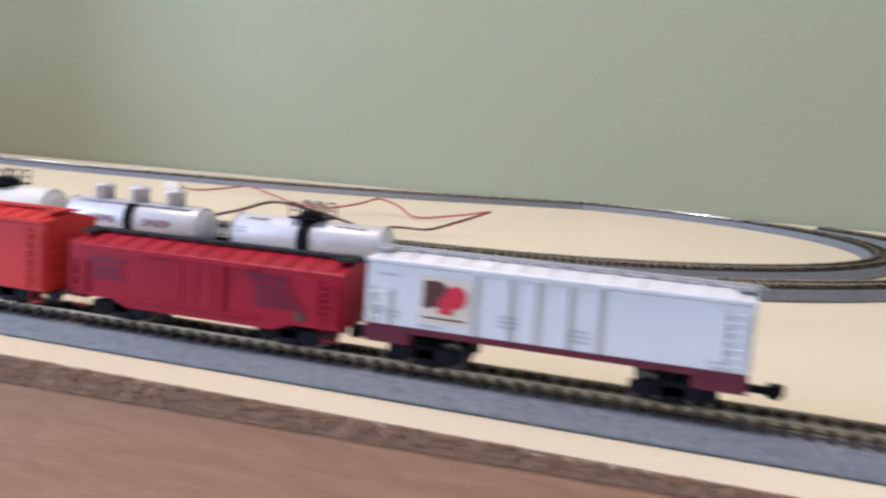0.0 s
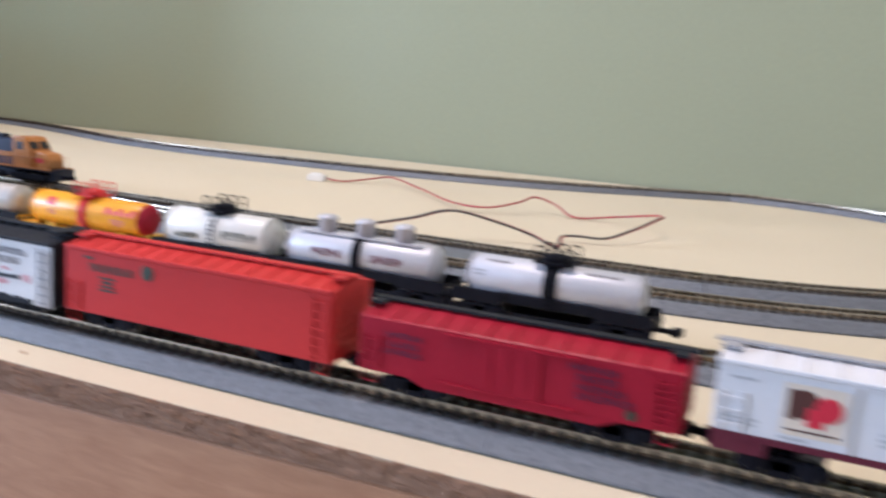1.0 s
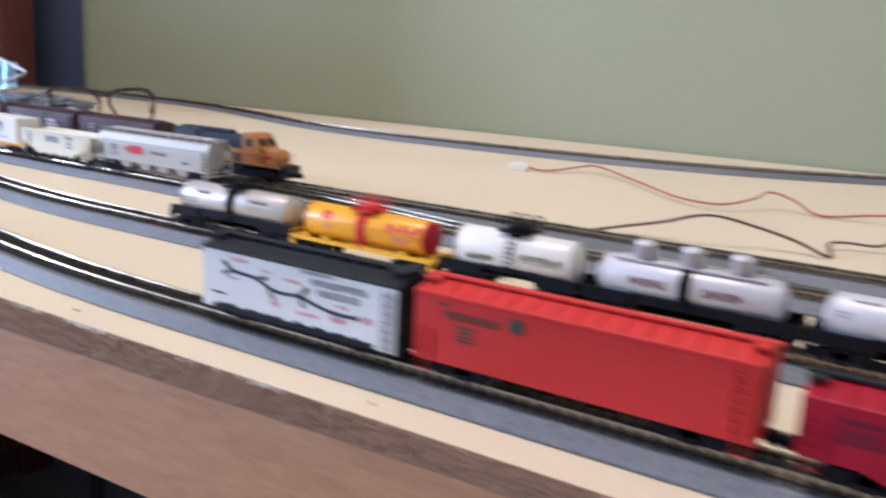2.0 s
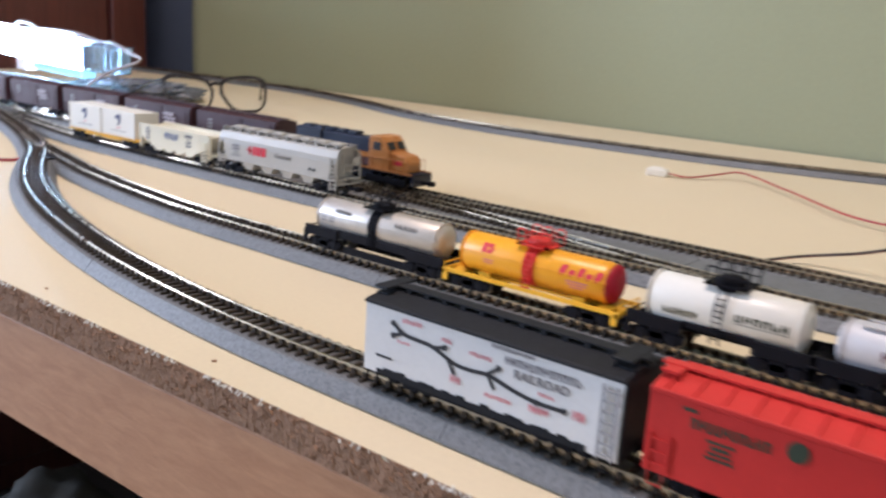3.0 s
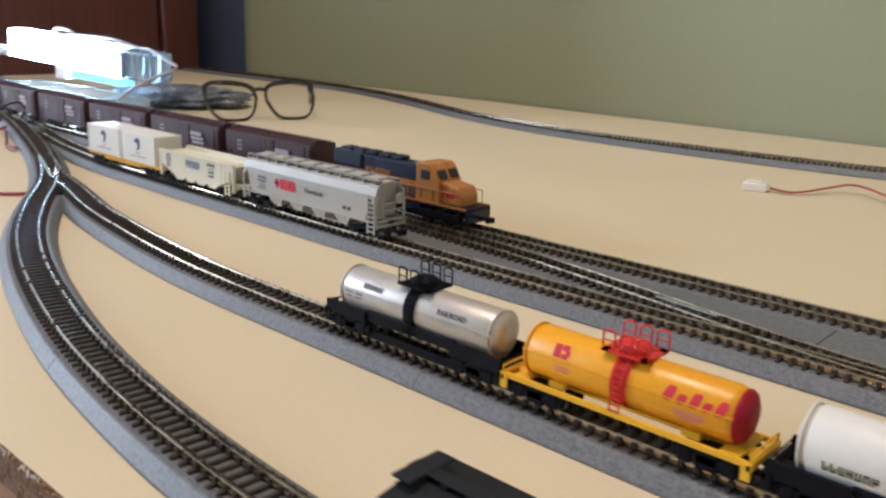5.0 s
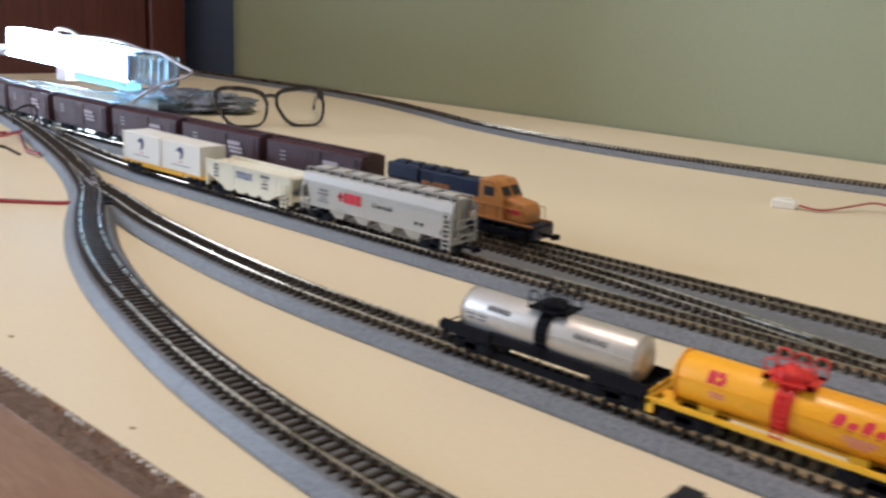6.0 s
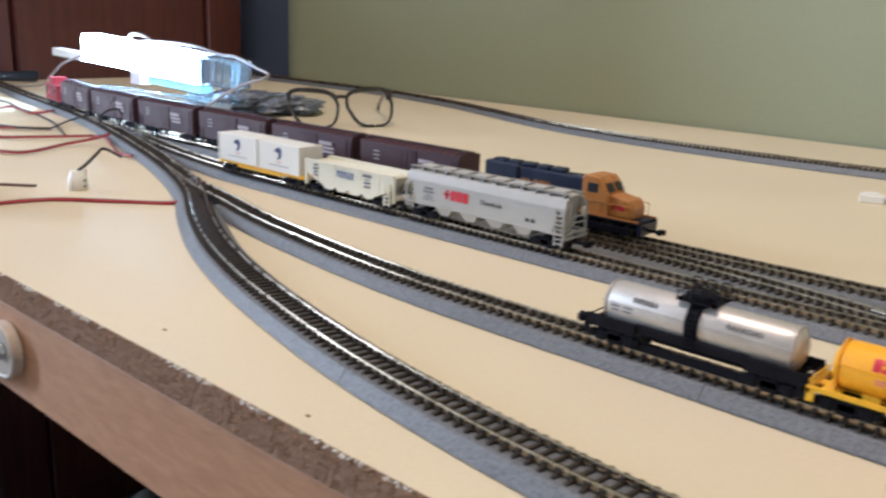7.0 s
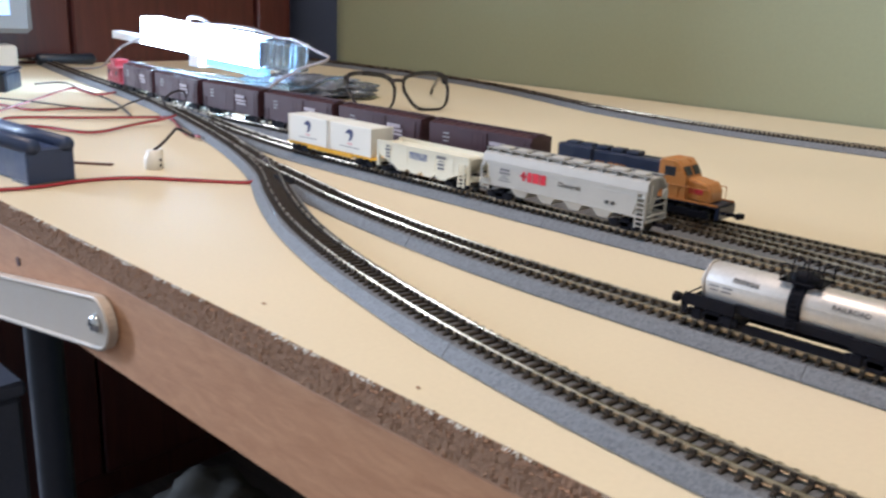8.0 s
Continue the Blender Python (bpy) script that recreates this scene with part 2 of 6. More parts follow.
M["slate"] = mat("slate-blue painted metal", (0.034, 0.055, 0.125), 0.45, vary=0.12, scale=120, fine=1200)
# shade on the wall beside the cabinet, put into a colour
M["corner_shade"] = mat("slate-blue wall shade", (0.12, 0.15, 0.23), 0.7, vary=0.08, scale=4, fine=200)
M["crate"] = mat("grey crate plastic", (0.075, 0.078, 0.105), 0.5, vary=0.15, scale=20, fine=300)


# ---------------------------------------------------------------- mesh helpers
def bm_new():
    return bmesh.new()


def part(name, bm, material, parent=None, label="", smooth=False):
    me = bpy.data.meshes.new(name)
    if smooth:
        for f in bm.faces:
            f.smooth = True
    bm.to_mesh(me)
    bm.free()
    me.materials.append(M[material] if isinstance(material, str) else material)
    ob = new(name, me)
    if parent is not None:
        ob.parent = parent
    if label:
        tagged(ob, label)
    return ob


def many(name, dims, material, parent, label="", bevel=0.0):
    """Several alike pieces, each a part of its own."""
    return [part(name, boxes(d, bevel=bevel), material, parent, label) for d in dims]


def thing(name, m, label, category, group="", kind=""):
    e = new(name)
    e.empty_display_size = 0.01
    e.matrix_world = m
    return tagged(e, label, category, group, kind)


def box(bm, x0, x1, y0, y1, z0, z1, bevel=0.0, seg=1):
    r = bmesh.ops.create_cube(bm, size=1.0)
    vs = r["verts"]
    for v in vs:
        v.co = Vector((x0 + (v.co.x + 0.5) * (x1 - x0), y0 + (v.co.y + 0.5) * (y1 - y0), z0 + (v.co.z + 0.5) * (z1 - z0)))
    if bevel:
        es = list({e for v in vs for e in v.link_edges})
        bmesh.ops.bevel(bm, geom=es, offset=bevel, segments=seg, affect="EDGES", profile=0.5)
    return bm


def boxes(*dims, bevel=0.0):
    bm = bm_new()
    for d in dims:
        box(bm, *d, bevel=bevel)
    return bm


def turned(bm, profile, axis="x", centre=(0, 0, 0), seg=28, a0=0.0, a1=2 * math.pi):
    """A turned solid: profile rows (along, radius) about an axis through centre."""
    rings = []
    full = abs(a1 - a0 - 2 * math.pi) < 1e-6
    count = seg if full else seg + 1
    for s, r in profile:
        ring = []
        for i in range(count):
            a = a0 + (a1 - a0) * i / seg
            u, w = r * math.cos(a), r * math.sin(a)
            p = {"x": (s, u, w), "y": (u, s, w), "z": (u, w, s)}[axis]
            ring.append(bm.verts.new(Vector(centre) + Vector(p)))
        rings.append(ring)
    for a, b in zip(rings, rings[1:]):
        for i in range(count if full else count - 1):
            j = (i + 1) % count
            bm.faces.new((a[i], a[j], b[j], b[i]))
    if full:
        for ring in (rings[0], rings[-1]):
            if (profile[0][1] if ring is rings[0] else profile[-1][1]) > 1e-6:
                bm.faces.new(ring)
    bmesh.ops.recalc_face_normals(bm, faces=bm.faces[:])
    return bm


def spline(ctrl, step=0.006):
    """A smooth line through a few control points (centripetal Catmull-Rom), evenly divided."""
    p = [Vector(c) for c in ctrl]
    p = [p[0] * 2 - p[1]] + p + [p[-1] * 2 - p[-2]]
    dense = []
    for i in range(1, len(p) - 2):
        a, b, c, d = p[i - 1:i + 3]
        t0 = 0.0
        t1 = t0 + max(1e-6, (b - a).length) ** 0.5
        t2 = t1 + max(1e-6, (c - b).length) ** 0.5
        t3 = t2 + max(1e-6, (d - c).length) ** 0.5
        k = max(2, int((c - b).length / (step * 0.25)))
        for j in range(k):
            t = t1 + (t2 - t1) * j / k
            a1 = a * ((t1 - t) / (t1 - t0)) + b * ((t - t0) / (t1 - t0))
            a2 = b * ((t2 - t) / (t2 - t1)) + c * ((t - t1) / (t2 - t1))
            a3 = c * ((t3 - t) / (t3 - t2)) + d * ((t - t2) / (t3 - t2))
            b1 = a1 * ((t2 - t) / (t2 - t0)) + a2 * ((t - t0) / (t2 - t0))
            b2 = a2 * ((t3 - t) / (t3 - t1)) + a3 * ((t - t1) / (t3 - t1))
            dense.append(b1 * ((t2 - t) / (t2 - t1)) + b2 * ((t - t1) / (t2 - t1)))
    dense.append(p[-2].copy())
    out, need = [dense[0]], step
    for a, b in zip(dense, dense[1:]):
        length = (b - a).length
        pos = 0.0
        while length - pos >= need:
            pos += need
            out.append(a + (b - a) * (pos / length))
            need = step
        need -= length - pos
    if (out[-1] - dense[-1]).length > step * 0.2:
        out.append(dense[-1])
    return out


def tangents(line):
    n = len(line)
    return [(line[min(i + 1, n - 1)] - line[max(i - 1, 0)]).normalized() for i in range(n)]


def sweep(bm, line, profile, closed=True):
    """Sweeps a profile of (across, up) rows along a level line."""
    rings = []
    for p, t in zip(line, tangents(line)):
        side = Vector((-t.y, t.x, 0)).normalized()
        rings.append([bm.verts.new(p + side * u + Vector((0, 0, w))) for u, w in profile])
    k = len(profile)
    for a, b in zip(rings, rings[1:]):
        for i in range(k if closed else k - 1):
            j = (i + 1) % k
            bm.faces.new((a[i], b[i], b[j], a[j]))
    if closed:
        bm.faces.new(rings[0])
        bm.faces.new(rings[-1][::-1])
    bmesh.ops.recalc_face_normals(bm, faces=bm.faces[:])
    return bm


def tube(bm, line, radius, seg=8):
    """A round wire along a free line."""
    rings = []
    up = Vector((0, 0, 1))
    for p, t in zip(line, tangents(line)):
        side = t.cross(up)
        if side.length < 1e-3:
            side = t.cross(Vector((0, 1, 0)))
        side.normalize()
        nrm = side.cross(t).normalized()
        rings.append([bm.verts.new(p + side * (radius * math.cos(2 * math.pi * i / seg)) + nrm * (radius * math.sin(2 * math.pi * i / seg))) for i in range(seg)])
    for a, b in zip(rings, rings[1:]):
        for i in range(seg):
            j = (i + 1) % seg
            bm.faces.new((a[i], b[i], b[j], a[j]))
    bm.faces.new(rings[0])
    bm.faces.new(rings[-1])
    bmesh.ops.recalc_face_normals(bm, faces=bm.faces[:])
    return bm


def lettering(text, size, m, material, parent, name="lettering", squeeze=1.0):
    """Flat raised lettering in the built-in font, in the plane z = 0 of the pose m."""
    cu = bpy.data.curves.new(name, "FONT")
    cu.body, cu.size, cu.extrude = text, size, 0.00006
    cu.align_x, cu.align_y, cu.resolution_u = "CENTER", "CENTER", 2
    tmp = bpy.data.objects.new(name, cu)
    me = bpy.data.meshes.new_from_object(tmp)
    bpy.data.objects.remove(tmp)
    me.transform(m @ Matrix.Diagonal((squeeze, 1, 1, 1)))
    me.materials.append(M[material])
    ob = new(name, me)
    ob.parent = parent
    return ob


FRONT = Matrix(((1, 0, 0, 0), (0, 0, -1, 0), (0, 1, 0, 0), (0, 0, 0, 1)))      # text that faces -y


def at_front(x, y, z):
    return Matrix.Translation((x, y, z)) @ FRONT


# ---------------------------------------------------------------- the room
def slab(name, label, material, *dims, category=""):
    return tagged(part(name, boxes(dims), material), label, category, kind="structure")


RECESS_X = -1.455
slab("floor", "dark wooden floor under the table", "floor", WEST_X, EAST_X, SOUTH_Y, WALL_Y + 0.20, FLOOR_Z - 0.1, FLOOR_Z)
slab("ceiling", "white painted ceiling", "ceiling", WEST_X, EAST_X, SOUTH_Y, WALL_Y + 0.20, CEIL_Z, CEIL_Z + 0.1)
north = bm_new()
corner = [(EAST_X + 0.1, WALL_Y), (EAST_X + 0.1, WALL_Y + 0.1), (RECESS_X, WALL_Y + 0.1)]
corner += [(RECESS_X + 0.09 * (1 - math.cos(a)), WALL_Y + 0.09 * (1 - math.sin(a))) for a in [math.pi / 2 * k / 10 for k in range(11)]]      # rounded so that the wall darkens softly towards the recess
low = [north.verts.new((x, y, FLOOR_Z)) for x, y in corner]
high = [north.verts.new((x, y, CEIL_Z)) for x, y in corner]
for i in range(len(corner)):
    j = (i + 1) % len(corner)
    north.faces.new((low[i], low[j], high[j], high[i]))
north.faces.new(low)
north.faces.new(high[::-1])
bmesh.ops.recalc_face_normals(north, faces=north.faces[:])
tagged(part("wall_north", north, "wall"), "olive green painted wall behind the table", kind="structure")
# added recess: its slate blue stands in for the cabinet's shadow on the wall
slab("shade_recess", "slate-blue shade strip in an added recess behind the cabinet", "corner_shade", WEST_X - 0.1, RECESS_X, WALL_Y + 0.10, WALL_Y + 0.20, FLOOR_Z, CEIL_Z)
slab("shade_recess_side", "slate-blue side of the added shade recess", "corner_shade", RECESS_X, RECESS_X + 0.1, WALL_Y + 0.1, WALL_Y + 0.20, FLOOR_Z, CEIL_Z)
slab("wall_east", "pale painted wall", "plain_wall", EAST_X, EAST_X + 0.1, SOUTH_Y, WALL_Y, FLOOR_Z, CEIL_Z)
slab("wall_south", "pale painted wall", "plain_wall", WEST_X - 0.1, EAST_X + 0.1, SOUTH_Y - 0.1, SOUTH_Y, FLOOR_Z, CEIL_Z)
tagged(part("wall_west", boxes((WEST_X - 0.1, WEST_X, SOUTH_Y, WIN_Y0, FLOOR_Z, CEIL_Z), (WEST_X - 0.1, WEST_X, WIN_Y1, WALL_Y + 0.10, FLOOR_Z, CEIL_Z),
                               (WEST_X - 0.1, WEST_X, WIN_Y0, WIN_Y1, FLOOR_Z, WIN_Z0), (WEST_X - 0.1, WEST_X, WIN_Y0, WIN_Y1, WIN_Z1, CEIL_Z)), "plain_wall"),
       "pale painted wall with a window opening", kind="structure")
win = thing("window_1", Matrix.Translation((WEST_X - 0.05, 0, 0)), "white framed window in the side wall", "window", kind="structure")
many("window_frame", [(-0.02, 0.02, WIN_Y0, WIN_Y0 + 0.05, WIN_Z0, WIN_Z1), (-0.02, 0.02, WIN_Y1 - 0.05, WIN_Y1, WIN_Z0, WIN_Z1),
                      (-0.02, 0.02, WIN_Y0 + 0.05, WIN_Y1 - 0.05, WIN_Z0, WIN_Z0 + 0.05), (-0.02, 0.02, WIN_Y0 + 0.05, WIN_Y1 - 0.05, WIN_Z1 - 0.05, WIN_Z1)], "ceiling", win)
# glowing fixture added where the unseen overhead lamp hangs
clamp = thing("ceiling_lamp", Matrix.Translation((LAMP_X, LAMP_Y, CEIL_Z)), "unseen round ceiling lamp added for warm light", "lamp")
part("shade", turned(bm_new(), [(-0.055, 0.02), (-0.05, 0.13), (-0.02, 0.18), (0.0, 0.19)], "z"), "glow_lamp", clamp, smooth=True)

# ---------------------------------------------------------------- the table
TX0, TX1, BOARD = -1.482, 0.95, 0.0135
table = thing("layout_table", Matrix.Translation((0, 0, 0)), "long trestle table with a cream laminate chipboard top", "table")
part("tabletop", boxes((TX0, TX1, EDGE_Y + 0.0008, WALL_Y - 0.004, -0.0012, 0.0)), "laminate", table, "cream laminate surface")
core = bm_new()
box(core, TX0, TX1, EDGE_Y + 0.0048, WALL_Y - 0.004, -BOARD, -0.0013)
part("chipboard_core", core, "chip", table)
# torn front edge of the chipboard: many small flakes
rnd = random.Random(5)
edge = bm_new()
nx = 4200
nz = 10
grid = []
for i in range(nx + 1):
    x = TX0 + (TX1 - TX0) * i / nx
    col = [edge.verts.new((x, EDGE_Y + 0.0045, -0.0010))]
    for j in range(nz + 1):
        z = -0.0002 - (BOARD - 0.019 * max(0.0, x + 0.40) - 0.0002) * j / nz
        a = noise.noise(Vector((x * 300, z * 420, 0.3))) * 0.0003 + noise.noise(Vector((x * 1100, z * 1400, 1.7))) * 0.00045
        col.append(edge.verts.new((x + rnd.uniform(-0.0002, 0.0002), EDGE_Y + 0.0006 + a, z + (rnd.uniform(-0.0003, 0.0003) if 0 < j < nz else 0))))
    grid.append(col)
for a, b in zip(grid, grid[1:]):
    for j in range(nz + 1):
        edge.faces.new((a[j], b[j], b[j + 1], a[j + 1]))
bmesh.ops.recalc_face_normals(edge, faces=edge.faces[:])
part("rough_edge", edge, "chip", table, "rough torn chipboard edge")
flakes = bm_new()
for k in range(800):      # splintered laminate along the torn edge
    x = rnd.uniform(-0.85, -0.16)
    if noise.noise(Vector((x * 60, 4.2, 0))) < -0.05:
        continue
    w, h = rnd.uniform(0.0002, 0.0005), rnd.uniform(0.0005, 0.0014)
    y = EDGE_Y + rnd.uniform(-0.0008, 0.0003)
    bmesh.ops.create_cube(flakes, size=1.0, matrix=Matrix.Translation((x, y, rnd.uniform(-0.0007, 0.0003))) @ Euler((rnd.uniform(.2, 1.2), rnd.uniform(-.4, .4), rnd.uniform(-.7, .7))).to_matrix().to_4x4() @ Matrix.Diagonal((w, h, 0.0003, 1)))
chips = bm_new()
for k in range(2600):      # wood fibres standing out of the raw edge
    x = rnd.uniform(-0.85, 0.30)
    deep = BOARD - 0.019 * max(0.0, x + 0.40)
    z = -0.0001 - (deep - 0.0006) * rnd.random() ** 1.3
    w, h = rnd.uniform(0.0007, 0.0024), rnd.uniform(0.0002, 0.0005)
    turn = Euler((rnd.uniform(-.6, .6), rnd.uniform(-.7, .7), rnd.uniform(-.6, .6))).to_matrix()
    c0, ax, up_v = Vector((x, EDGE_Y + rnd.uniform(0.0, 0.0007), z)), turn @ Vector((w / 2, 0, 0)), turn @ Vector((0, 0, h / 2))
    dep = turn @ Vector((0, -0.00025, 0))
    vs = [chips.verts.new(q) for q in (c0 - ax, c0 + up_v + dep, c0 + ax, c0 - up_v + dep)]
    back = chips.verts.new(c0 - dep * 3)
    for i in range(4):
        chips.faces.new((vs[i], vs[(i + 1) % 4], back))
    chips.faces.new(vs[::-1])
bmesh.ops.recalc_face_normals(chips, faces=chips.faces[:])
tagged(part("fibre", chips, "chip", table, "torn brown wood fibres"), kind="stuff")
tagged(part("splinter", flakes, "plug", table, "splintered pale laminate"), "splintered pale laminate", kind="stuff")
bat = boxes((TX0, TX1, EDGE_Y + 0.0013, EDGE_Y + 0.0044, -0.0565, -BOARD - 0.0005), bevel=0.0008)
bmesh.ops.bisect_plane(bat, geom=bat.verts[:] + bat.edges[:] + bat.faces[:], plane_co=(-0.40, 0, 0), plane_no=(1, 0, 0))
for v in bat.verts:      # nailed on slightly askew, higher towards one end
    v.co.z += 0.019 * max(0.0, v.co.x + 0.40)
part("batten", bat, "fascia", table, "pinkish pine batten nailed along the edge")
knot = bm_new()
turned(knot, [(-0.0003, 0.0026), (0.0, 0.0026)], "y", (-0.665, EDGE_Y + 0.0011, -0.030), 16)
part("nail_hole", knot, "brown", table)
part("batten_rear", boxes((TX0, TX1, WALL_Y - 0.03, WALL_Y - 0.012, -0.056, -BOARD - 0.0003), bevel=0.0008), "fascia", table)
for lx in (-1.30, -0.80, 0.30, 0.85):
    for ly in (EDGE_Y + 0.06, WALL_Y - 0.07):
        leg = turned(bm_new(), [(FLOOR_Z, 0.014), (FLOOR_Z + 0.012, 0.0125), (-BOARD - 0.02, 0.0125), (-BOARD - 0.0005, 0.02)], "z", (lx, ly, 0), 20)
        part("leg", leg, "legsteel", table, smooth=True)

# folding brace screwed to the batten
brace = thing("leg_brace", pose(-0.566, EDGE_Y - 0.0028, -0.034, 0, -9.5, 0), "cream enamelled steel strap screwed to the batten", "brace")
st = bm_new()
prof = [(-0.30, 0.0125), (0.0, 0.0125)] + [(0.0125 * math.sin(a), 0.0125 * math.cos(a)) for a in [math.pi * k / 14 for k in range(1, 14)]] + [(0.0, -0.0125), (-0.30, -0.0125)]
lo = [st.verts.new((x, 0.0035, z)) for x, z in prof]
hi = [st.verts.new((x, -0.0005, z)) for x, z in prof]
for i in range(len(prof)):
    j = (i + 1) % len(prof)
    st.faces.new((lo[i], lo[j], hi[j], hi[i]))
st.faces.new(hi)
st.faces.new(lo[::-1])
bmesh.ops.recalc_face_normals(st, faces=st.faces[:])
part("strap", st, "strap", brace)
rim = [Vector((x, -0.0007, z * 0.94)) for x, z in prof]
part("rolled_rim", tube(bm_new(), rim, 0.0011, 8), "strap", brace, smooth=True)
sc = turned(bm_new(), [(-0.0032, 0.001), (-0.0030, 0.0030), (-0.0016, 0.0042), (-0.0004, 0.0044)], "y", (0, 0, 0), 24)
part("screw", sc, "brightsteel", brace, "bright steel screw head", smooth=True)
part("screw_slot", boxes((-0.0028, 0.0028, -0.0034, -0.0029, -0.0004, 0.0004), (-0.0004, 0.0004, -0.00345, -0.0029, -0.0028, 0.0028)), "blacksat", brace)

# dim things under the table
bag = thing("canvas_bag", Matrix.Translation((-1.20, 0.76, FLOOR_Z)), "slouched khaki canvas bag on the floor", "bag")
cb = bm_new()
bmesh.ops.create_icosphere(cb, subdivisions=4, radius=1.0)
for v in cb.verts:
    n_ = noise.noise(v.co * 2.2) * 0.22 + noise.noise(v.co * 5) * 0.08
    v.co = Vector((v.co.x * 0.095 * (1 + n_), v.co.y * 0.09 * (1 + n_), max(0.0, v.co.z * 0.10 * (1 + n_) + 0.080)))
part("body", cb, "khaki", bag, smooth=True)
crate = thing("storage_crate", pose(-1.305, 0.482, FLOOR_Z, 0, 0, 0), "grey plastic storage crate with a lid under the table", "crate")
part("body", boxes((-0.115, 0.115, -0.036, 0.036, 0.0, 0.385), bevel=0.006), "crate", crate)
part("lid", boxes((-0.120, 0.120, -0.040, 0.040, 0.386, 0.405), bevel=0.004), "crate", crate, "pale grey lid")
for sy in (-0.038, 0.038):
    part("clip", boxes((-0.02, 0.02, min(sy, sy * 1.12), max(sy, sy * 1.12), 0.35, 0.40), bevel=0.002), "brightsteel", crate, "bright steel clip")


# ---------------------------------------------------------------- cabinet and desk things at the far end
cabx = -1.487
cab = thing("cabinet", Matrix.Translation((cabx, 0, FLOOR_Z)), "tall red-stained wooden cabinet at the end of the table", "cabinet")
CH = 2.15
part("body", boxes((-0.55, -0.02, 0.56, 1.122, 0, CH), bevel=0.003), "cabinet", cab)
part("door", boxes((-0.019, 0.0, 0.565, 0.735, 0.06, CH - 0.04), bevel=0.003), "cabinet", cab)
part("door", boxes((-0.019, 0.0, 0.74, 1.05, 0.06, CH - 0.04), bevel=0.003), "cabinet", cab)
part("stile", boxes((-0.019, 0.004, 1.055, 1.122, 0.0, CH), bevel=0.003), "cabinet", cab)


# ---------------------------------------------------------------- track
RAIL_TOP, BED_TOP, GAUGE = 0.0076, 0.0050, 0.0090
TIE_STEP = 0.0044
BED = [(-0.0116, 0.0), (-0.0117, 0.0005), (-0.0125, 0.0006), (-0.0123, 0.0011), (-0.0094, BED_TOP - 0.0003), (-0.0088, BED_TOP), (0.0088, BED_TOP), (0.0094, BED_TOP - 0.0003), (0.0123, 0.0011), (0.0125, 0.0006), (0.0117, 0.0005), (0.0116, 0.0)]
_half = [(0.00030, RAIL_TOP), (0.00042, RAIL_TOP - 0.00030), (0.00050, RAIL_TOP - 0.00110), (0.00022, RAIL_TOP - 0.00125), (0.00022, BED_TOP + 0.0013), (0.00075, BED_TOP + 0.0011), (0.00075, BED_TOP + 0.0009)]
RAIL = [(-u, w) for u, w in _half[::-1]] + _half

tie_me = bpy.data.meshes.new("tie")
_tb = bm_new()
box(_tb, -0.00066, 0.00066, -0.0076, 0.0076, BED_TOP - 0.0006, BED_TOP + 0.0010, 0.00022)
for sgn in (-1, 1):      # moulded rail fastenings
    for off in (-0.00085, 0.00085):
        box(_tb, -0.00075, 0.00075, sgn * GAUGE / 2 + off - 0.00050, sgn * GAUGE / 2 + off + 0.00050, BED_TOP + 0.0009, BED_TOP + 0.0023)
_tb.to_mesh(tie_me)
_tb.free()
tie_me.materials.append(M["tie"])


def track(name, ctrl, label, section=0.186, bed=True, skip=None, group="track sections"):
    """A line of track laid as sections: a moulded roadbed, two rails and the ties of each."""
    full = spline([(x, y, 0) for x, y in ctrl], 0.002)
    per = int(section / 0.002)
    starts = list(range(0, len(full) - 1, per))
    if len(starts) > 1 and len(full) - 1 - starts[-1] < per // 3:
        starts.pop()
    for k, s in enumerate(starts):
        e = starts[k + 1] if k + 1 < len(starts) else len(full) - 1
        line = full[s:e + 1]
        origin = line[len(line) // 2].copy()
        line = [p - origin for p in line]
        if len(line) < 4:
            continue
        t = thing(name, Matrix.Translation(origin), label, "track", group)
        gap = line[:]
        gap[0] = gap[0] + (gap[1] - gap[0]) * 0.12
        thin = gap[::3] + ([gap[-1]] if (len(gap) - 1) % 3 else [])
        if bed:
            part("roadbed", sweep(bm_new(), thin, BED), "roadbed", t)
        for sgn in (-1, 1):
            part("rail", sweep(bm_new(), thin, [(u + sgn * GAUGE / 2, w) for u, w in RAIL]), "rail", t)
        count = max(1, int(round(len(line) * 0.002 / TIE_STEP)))
        tg = tangents(line)
        for i in range(count):
            f = (i + 0.5) / count * (len(line) - 1)
            j = int(f)
            if skip and skip(line[j] + origin):
                continue
            tie = bpy.data.objects.new("tie", tie_me)
            scene.collection.objects.link(tie)
            tie.parent = t
            tie.location = line[j] + (line[min(j + 1, len(line) - 1)] - line[j]) * (f - j)
            tie.rotation_euler = (0, 0, math.atan2(tg[j].y, tg[j].x))


T1_Y, T2_Y, T3_Y, T4_Y = 0.3708, 0.4565, 0.544, 0.594
LOOP_C, LOOP_R = Vector((-0.03, 0.843)), 0.249


def arc(c, r, a0, a1, n):
    return [(c[0] + r * math.cos(radians(a0 + (a1 - a0) * i / n)), c[1] + r * math.sin(radians(a0 + (a1 - a0) * i / n))) for i in range(n + 1)]


